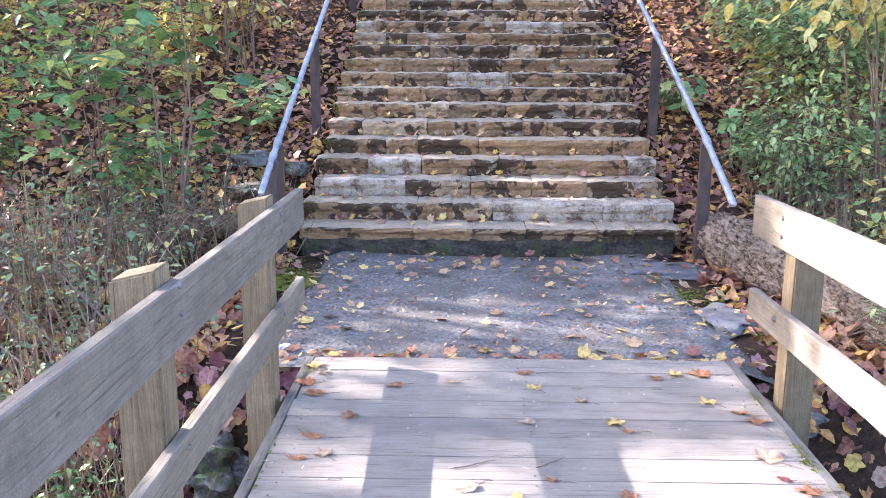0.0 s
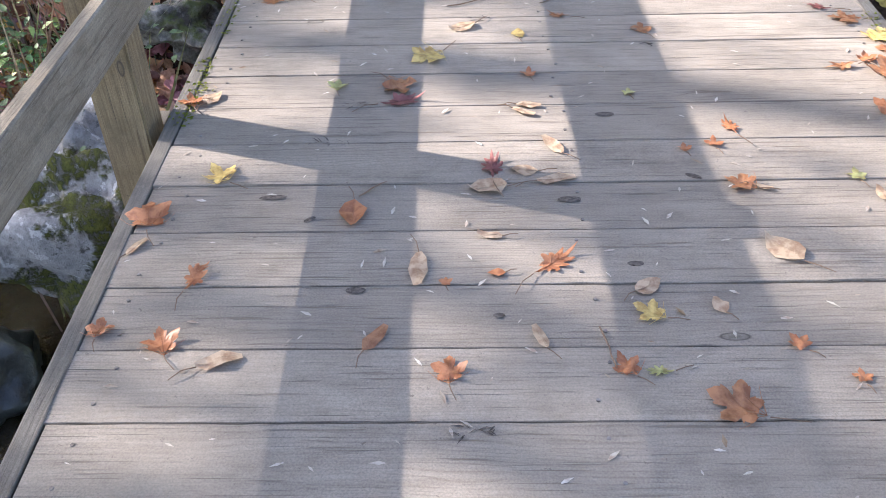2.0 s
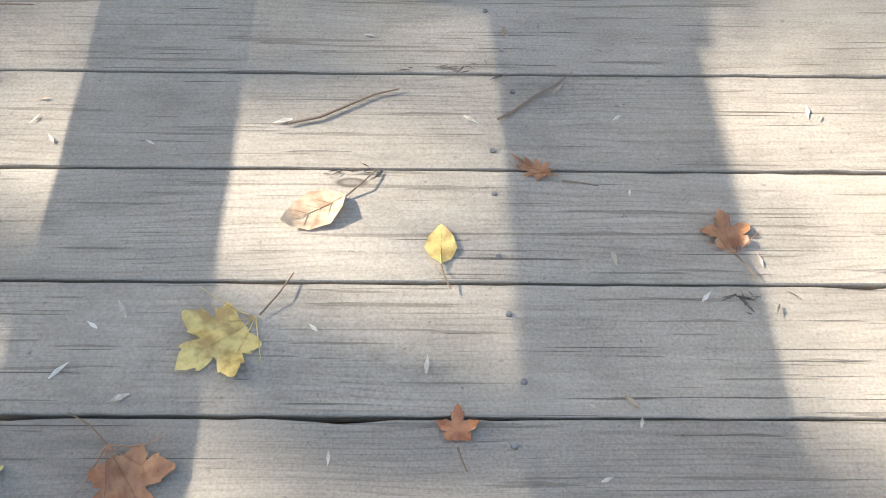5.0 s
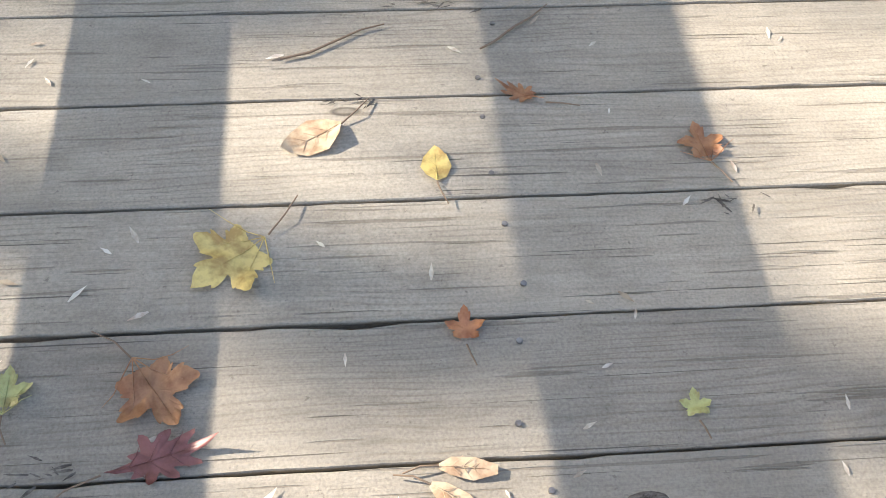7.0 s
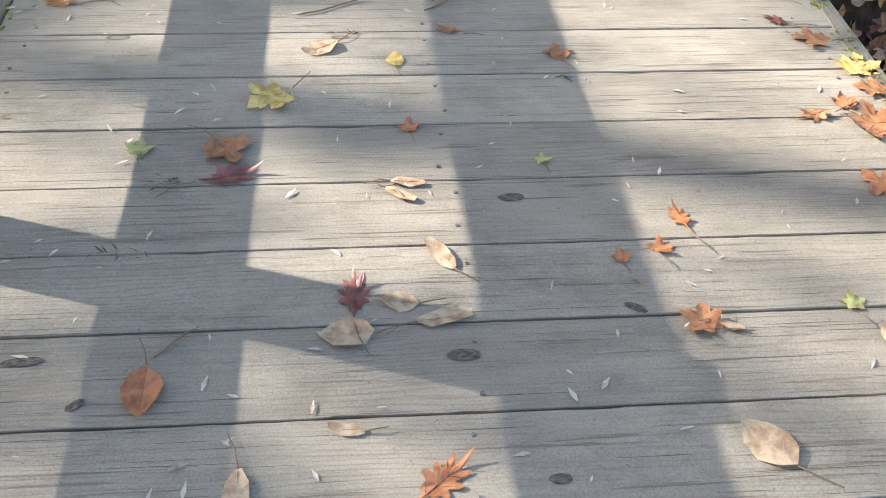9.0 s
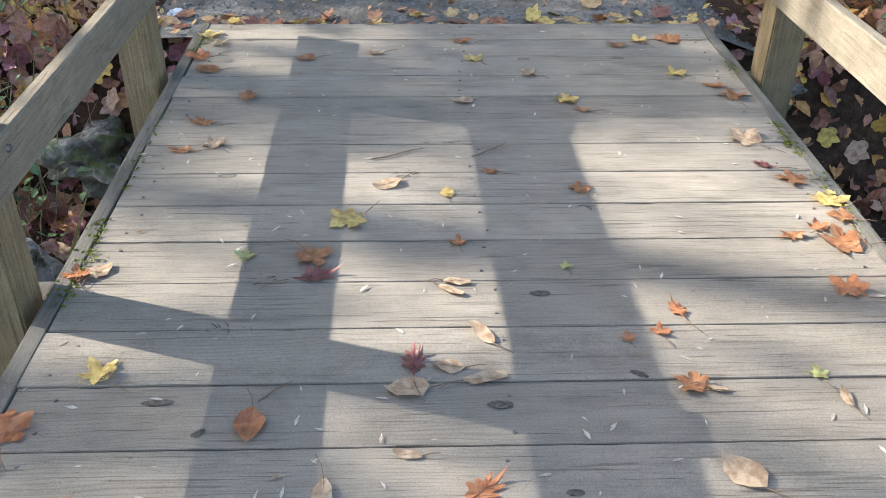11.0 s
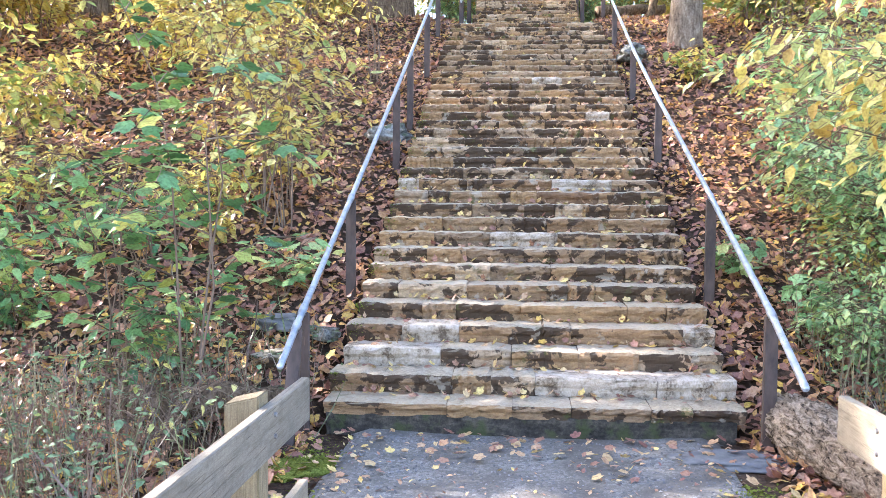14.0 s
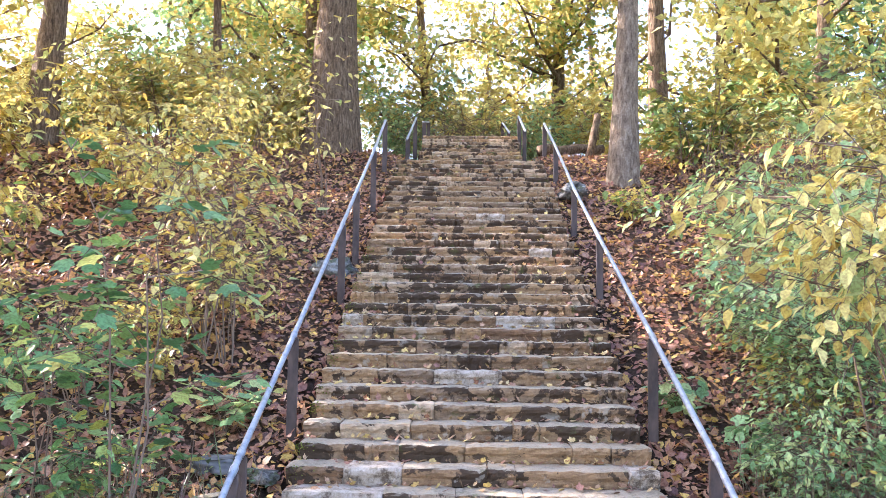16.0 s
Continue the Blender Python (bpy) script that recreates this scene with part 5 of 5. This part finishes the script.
def build_deck_leaves():
    for x, y, turn, size in ((0.01, 2.74, 130, 0.115), (-0.49, 2.11, 40, 0.09), (1.36, 2.82, 0, 0.08), (0.42, 3.92, 20, 0.08), (0.72, 3.53, 0, 0.09), (1.1, 4.11, 20, 0.08), (1.17, 3.77, 30, 0.08), (-0.63, 4.18, 20, 0.1), (0.49, 1.6, 60, 0.07), (1.39, 2.82, 0, 0.1),):
        deck_leaf(x, y, turn, size, "maple", "yellow leaf")
    for x, y, turn, size in ((-0.08, 2.56, 215, 0.105), (0.67, 2.9, 10, 0.07), (0.78, 2.05, 60, 0.08), (1.32, 2.95, 80, 0.1), (1.38, 2.73, 60, 0.08), (1.33, 2.6, 80, 0.13), (-0.39, 3.57, 0, 0.08), (1.23, 4.12, 70, 0.12), (1.32, 3.56, 0, 0.1), (0.61, 1.35, 60, 0.11),):
        deck_leaf(x, y, turn, size, "maple", "brown leaf")
    for x, y, turn, size in ((-0.07, 2.47, 285, 0.13), (0.18, 2.13, 0, 0.12), (1.26, 3.04, 60, 0.09),):
        deck_leaf(x, y, turn, size, "oak", "maroon leaf")
    for x, y, turn, size in ((0.28, 2.88, 0, 0.065),):
        deck_leaf(x, y, turn, size, "oval", "yellow leaf")
    for x, y, turn, size in ((0.27, 2.405, 235, 0.07), (0.285, 2.44, 262, 0.068), (0.34, 2.23, 30, 0.09), (0.33, 2.08, 280, 0.098), (0.82, 2.04, 250, 0.049), (1.09, 2.0, 0, 0.057), (0.04, 3.99, 90, 0.082), (0.01, 1.75, 180, 0.107), (-0.63, 1.83, 330, 0.066), (-0.37, 1.47, 290, 0.09), (0.26, 1.53, 20, 0.066), (0.17, 1.86, 80, 0.057),):
        deck_leaf(x, y, turn, size, "half", "pale leaf")
    for x, y, turn, size in ((0.11, 2.94, 120, 0.098), (0.17, 2.05, 90, 0.098), (0.26, 2.12, 80, 0.074), (0.36, 3.53, 90, 0.074), (-0.6, 2.5, 330, 0.074), (0.49, 1.68, 300, 0.066), (0.63, 1.62, 20, 0.049), (0.81, 1.8, 35, 0.11),):
        deck_leaf(x, y, turn, size, "oval", "pale leaf")
    for x, y, turn, size in ((0.42, 3.01, 60, 0.08), (1.21, 2.64, 100, 0.1), (-0.5, 3.36, 70, 0.12), (-0.53, 3.16, 80, 0.1), (0.39, 4.11, 80, 0.11), (0.77, 3.45, 70, 0.08), (1.01, 4.06, 80, 0.11), (1.28, 3.65, 60, 0.11),):
        deck_leaf(x, y, turn, size, "oak", "brown leaf")
    for x, y, turn, size in ((0.3, 2.62, 0, 0.05), (0.75, 2.23, 0, 0.05), (0.67, 2.21, 0, 0.04), (1.26, 2.39, 40, 0.1), (1.29, 2.68, 0, 0.06), (-0.63, 3.95, 80, 0.1), (-0.65, 2.48, 20, 0.08), (-0.63, 1.94, 10, 0.11), (-0.49, 1.52, 20, 0.08), (-0.63, 1.56, 0, 0.06), (0.08, 1.44, 0, 0.07), (0.42, 1.45, 30, 0.06), (0.76, 1.51, 30, 0.05), (0.85, 1.42, 0, 0.04), (0.07, 1.7, 0, 0.03),):
        deck_leaf(x, y, turn, size, "maple", "orange leaf")
    for x, y, turn, size in ((0.57, 2.5, 0, 0.04), (-0.25, 2.56, 0, 0.06), (1.06, 2.08, 0, 0.05),):
        deck_leaf(x, y, turn, size, "maple", "lime leaf")
    for x, y, turn, size in ((-0.15, 1.95, 180, 0.1), (0.18, 1.73, 90, 0.04),):
        deck_leaf(x, y, turn, size, "oval", "orange leaf")
    for x, y, turn, size in ((0.81, 2.31, 10, 0.09), (0.3, 1.76, 310, 0.125), (-0.47, 1.72, 340, 0.1),):
        deck_leaf(x, y, turn, size, "oak", "orange leaf")
    for x, y, turn, size in ((1.26, 3.22, 30, 0.13), (-0.44, 3.2, 30, 0.08), (0.62, 3.77, 40, 0.08), (-0.58, 4.09, 30, 0.08),):
        deck_leaf(x, y, turn, size, "maple", "pale leaf")
    for x, y, turn, size in ((-0.22, 3.93, 90, 0.08), (-0.57, 3.82, 80, 0.1),):
        deck_leaf(x, y, turn, size, "oval", "brown leaf")
    for x, y, turn, size in ((-0.07, 1.53, 330, 0.08),):
        deck_leaf(x, y, turn, size, "half", "brown leaf")
    for x, y, turn, size in ((0.48, 1.44, 90, 0.06),):
        deck_leaf(x, y, turn, size, "oak", "lime leaf")


build_ground()
build_landing()
build_bridge()
tagged(build_railing("l", "weathered two-rail timber bridge railing in shade"))
tagged(build_railing("r", "weathered two-rail timber bridge railing lit by the sun"))
build_handrails()
build_rocks()
build_woods()
build_shrubs()
build_litter()
build_deck_leaves()
build_stairs()


# ---- small litter ----
def deck_twig(x0, y0, x1, y1, seed):
    r = random.Random(seed)
    pts = [Vector((x0 + (x1 - x0) * t + r.uniform(-0.004, 0.004), y0 + (y1 - y0) * t + r.uniform(-0.006, 0.006), 0.006)) for t in (0, 0.25, 0.5, 0.75, 1)]
    tagged(tubes("twig", [(pts, [0.0018, 0.0022, 0.002, 0.0016, 0.001], 6, 0.0)], "twig"), "thin dark dry twig lying on the planks", "twig")


deck_twig(0.06, 3.09, 0.22, 3.17, 1)
deck_twig(0.36, 3.1, 0.48, 3.2, 2)
deck_twig(0.38, 1.56, 0.4, 1.45, 3)
deck_twig(-0.14, 2.02, -0.08, 2.08, 4)
rock((-0.86, 4.62, -0.06), (0.05, 0.035, 0.025), "paper white", "crumpled white paper scrap beside the bridge end", 31, "paper scrap")
rock((1.72, 3.55, -0.42), (0.06, 0.035, 0.025), "paper white", "crumpled white paper scrap below the railing", 32, "paper scrap")


def fallen_log(a, b, radius, label):
    pts = [Vector(a).lerp(Vector(b), t / 6) + Vector((0, 0, 0.03 * math.sin(t * 2.1))) for t in range(7)]
    V, F = tube(pts, [radius * (1 - 0.04 * t) for t in range(7)], 16, 0.15)
    ob = raw("log", [tuple(v) for v in V], F, "bark", smooth=True)
    bm = bmesh.new()
    bm.from_mesh(ob.data)
    bmesh.ops.holes_fill(bm, edges=[e for e in bm.edges if e.is_boundary], sides=0)
    bm.to_mesh(ob.data)
    bm.free()
    return tagged(ob, label, "log")


fallen_log((1.85, 21.2, 5.72), (3.4, 21.8, 5.9), 0.13, "fallen log lying on the hilltop beside the upper handrail")
fallen_log((2.9, 20.6, 5.3), (3.15, 20.9, 6.5), 0.1, "broken leaning tree stub beside the upper steps")
fallen_log((-5.2, 17.5, 4.45), (-3.4, 17.0, 4.35), 0.1, "fallen branch lying in the leaves on the slope")
fallen_log((-2.75, 6.85, 0.1), (-1.5, 7.08, 0.14), 0.13, "dark rotting log lying in the bank hollow")


def deck_knot(x, y, long, wide, turn):
    """A weathered knot: a dark rim round a sunken, cracked heart."""
    bm = bmesh.new()
    n = 18
    rings = []
    for k, z in ((1.0, 0.0002), (0.82, 0.0012), (0.66, 0.0008), (0.3, 0.001)):
        rings.append([bm.verts.new((math.cos(6.2832 * i / n) * long * k * (1 + 0.18 * noise.noise((i * 0.9, x * 9, k))), math.sin(6.2832 * i / n) * wide * k, z)) for i in range(n)])
    for a, b in zip(rings, rings[1:]):
        for i in range(n):
            bm.faces.new((a[i], a[(i + 1) % n], b[(i + 1) % n], b[i]))
    bm.faces.new(rings[-1])
    deck = bpy.data.objects["bridge_deck"]
    ob = part("knot", bm, "knot wood", deck, "dark weathered knot in a plank")
    ob.matrix_parent_inverse = Matrix.Translation((-0.37, -1.2, 0))
    ob.location, ob.rotation_euler = (x, y, 0.0018), (0, 0, radians(turn))


for x, y, long, wide, turn in ((-0.35, 2.02, 0.034, 0.009, 4), (-0.25, 1.93, 0.016, 0.008, 40), (0.36, 2.0, 0.028, 0.012, 0), (0.49, 2.39, 0.026, 0.012, 0), (0.67, 2.09, 0.022, 0.009, -30), (-0.12, 1.68, 0.022, 0.011, 0), (0.18, 1.6, 0.012, 0.007, 0), (0.48, 1.76, 0.018, 0.009, 0)):
    deck_knot(x, y, long, wide, turn)
for x, y in ((0.69, 2.8), (-0.18, 2.46), (0.3, 3.21), (0.11, 1.3), (0.17, 3.01), (-0.24, 2.26)):
    P = np.stack([x + RNG.normal(0, 0.03, 13), y + RNG.normal(0, 0.007, 13), np.full(13, 0.003)], 1)
    tagged(scatter("splinters", P, (0.009, 0.027), half_shape([(0, 0.05), (0.4, 0.09), (1, 0.0)]), "knot wood", pitch=(-0.1, 0.3), roll=0.5, yaw=RNG.normal(1.57, 0.6, 13)), "dark splinters and grit caught at a plank joint", "debris", kind="stuff")
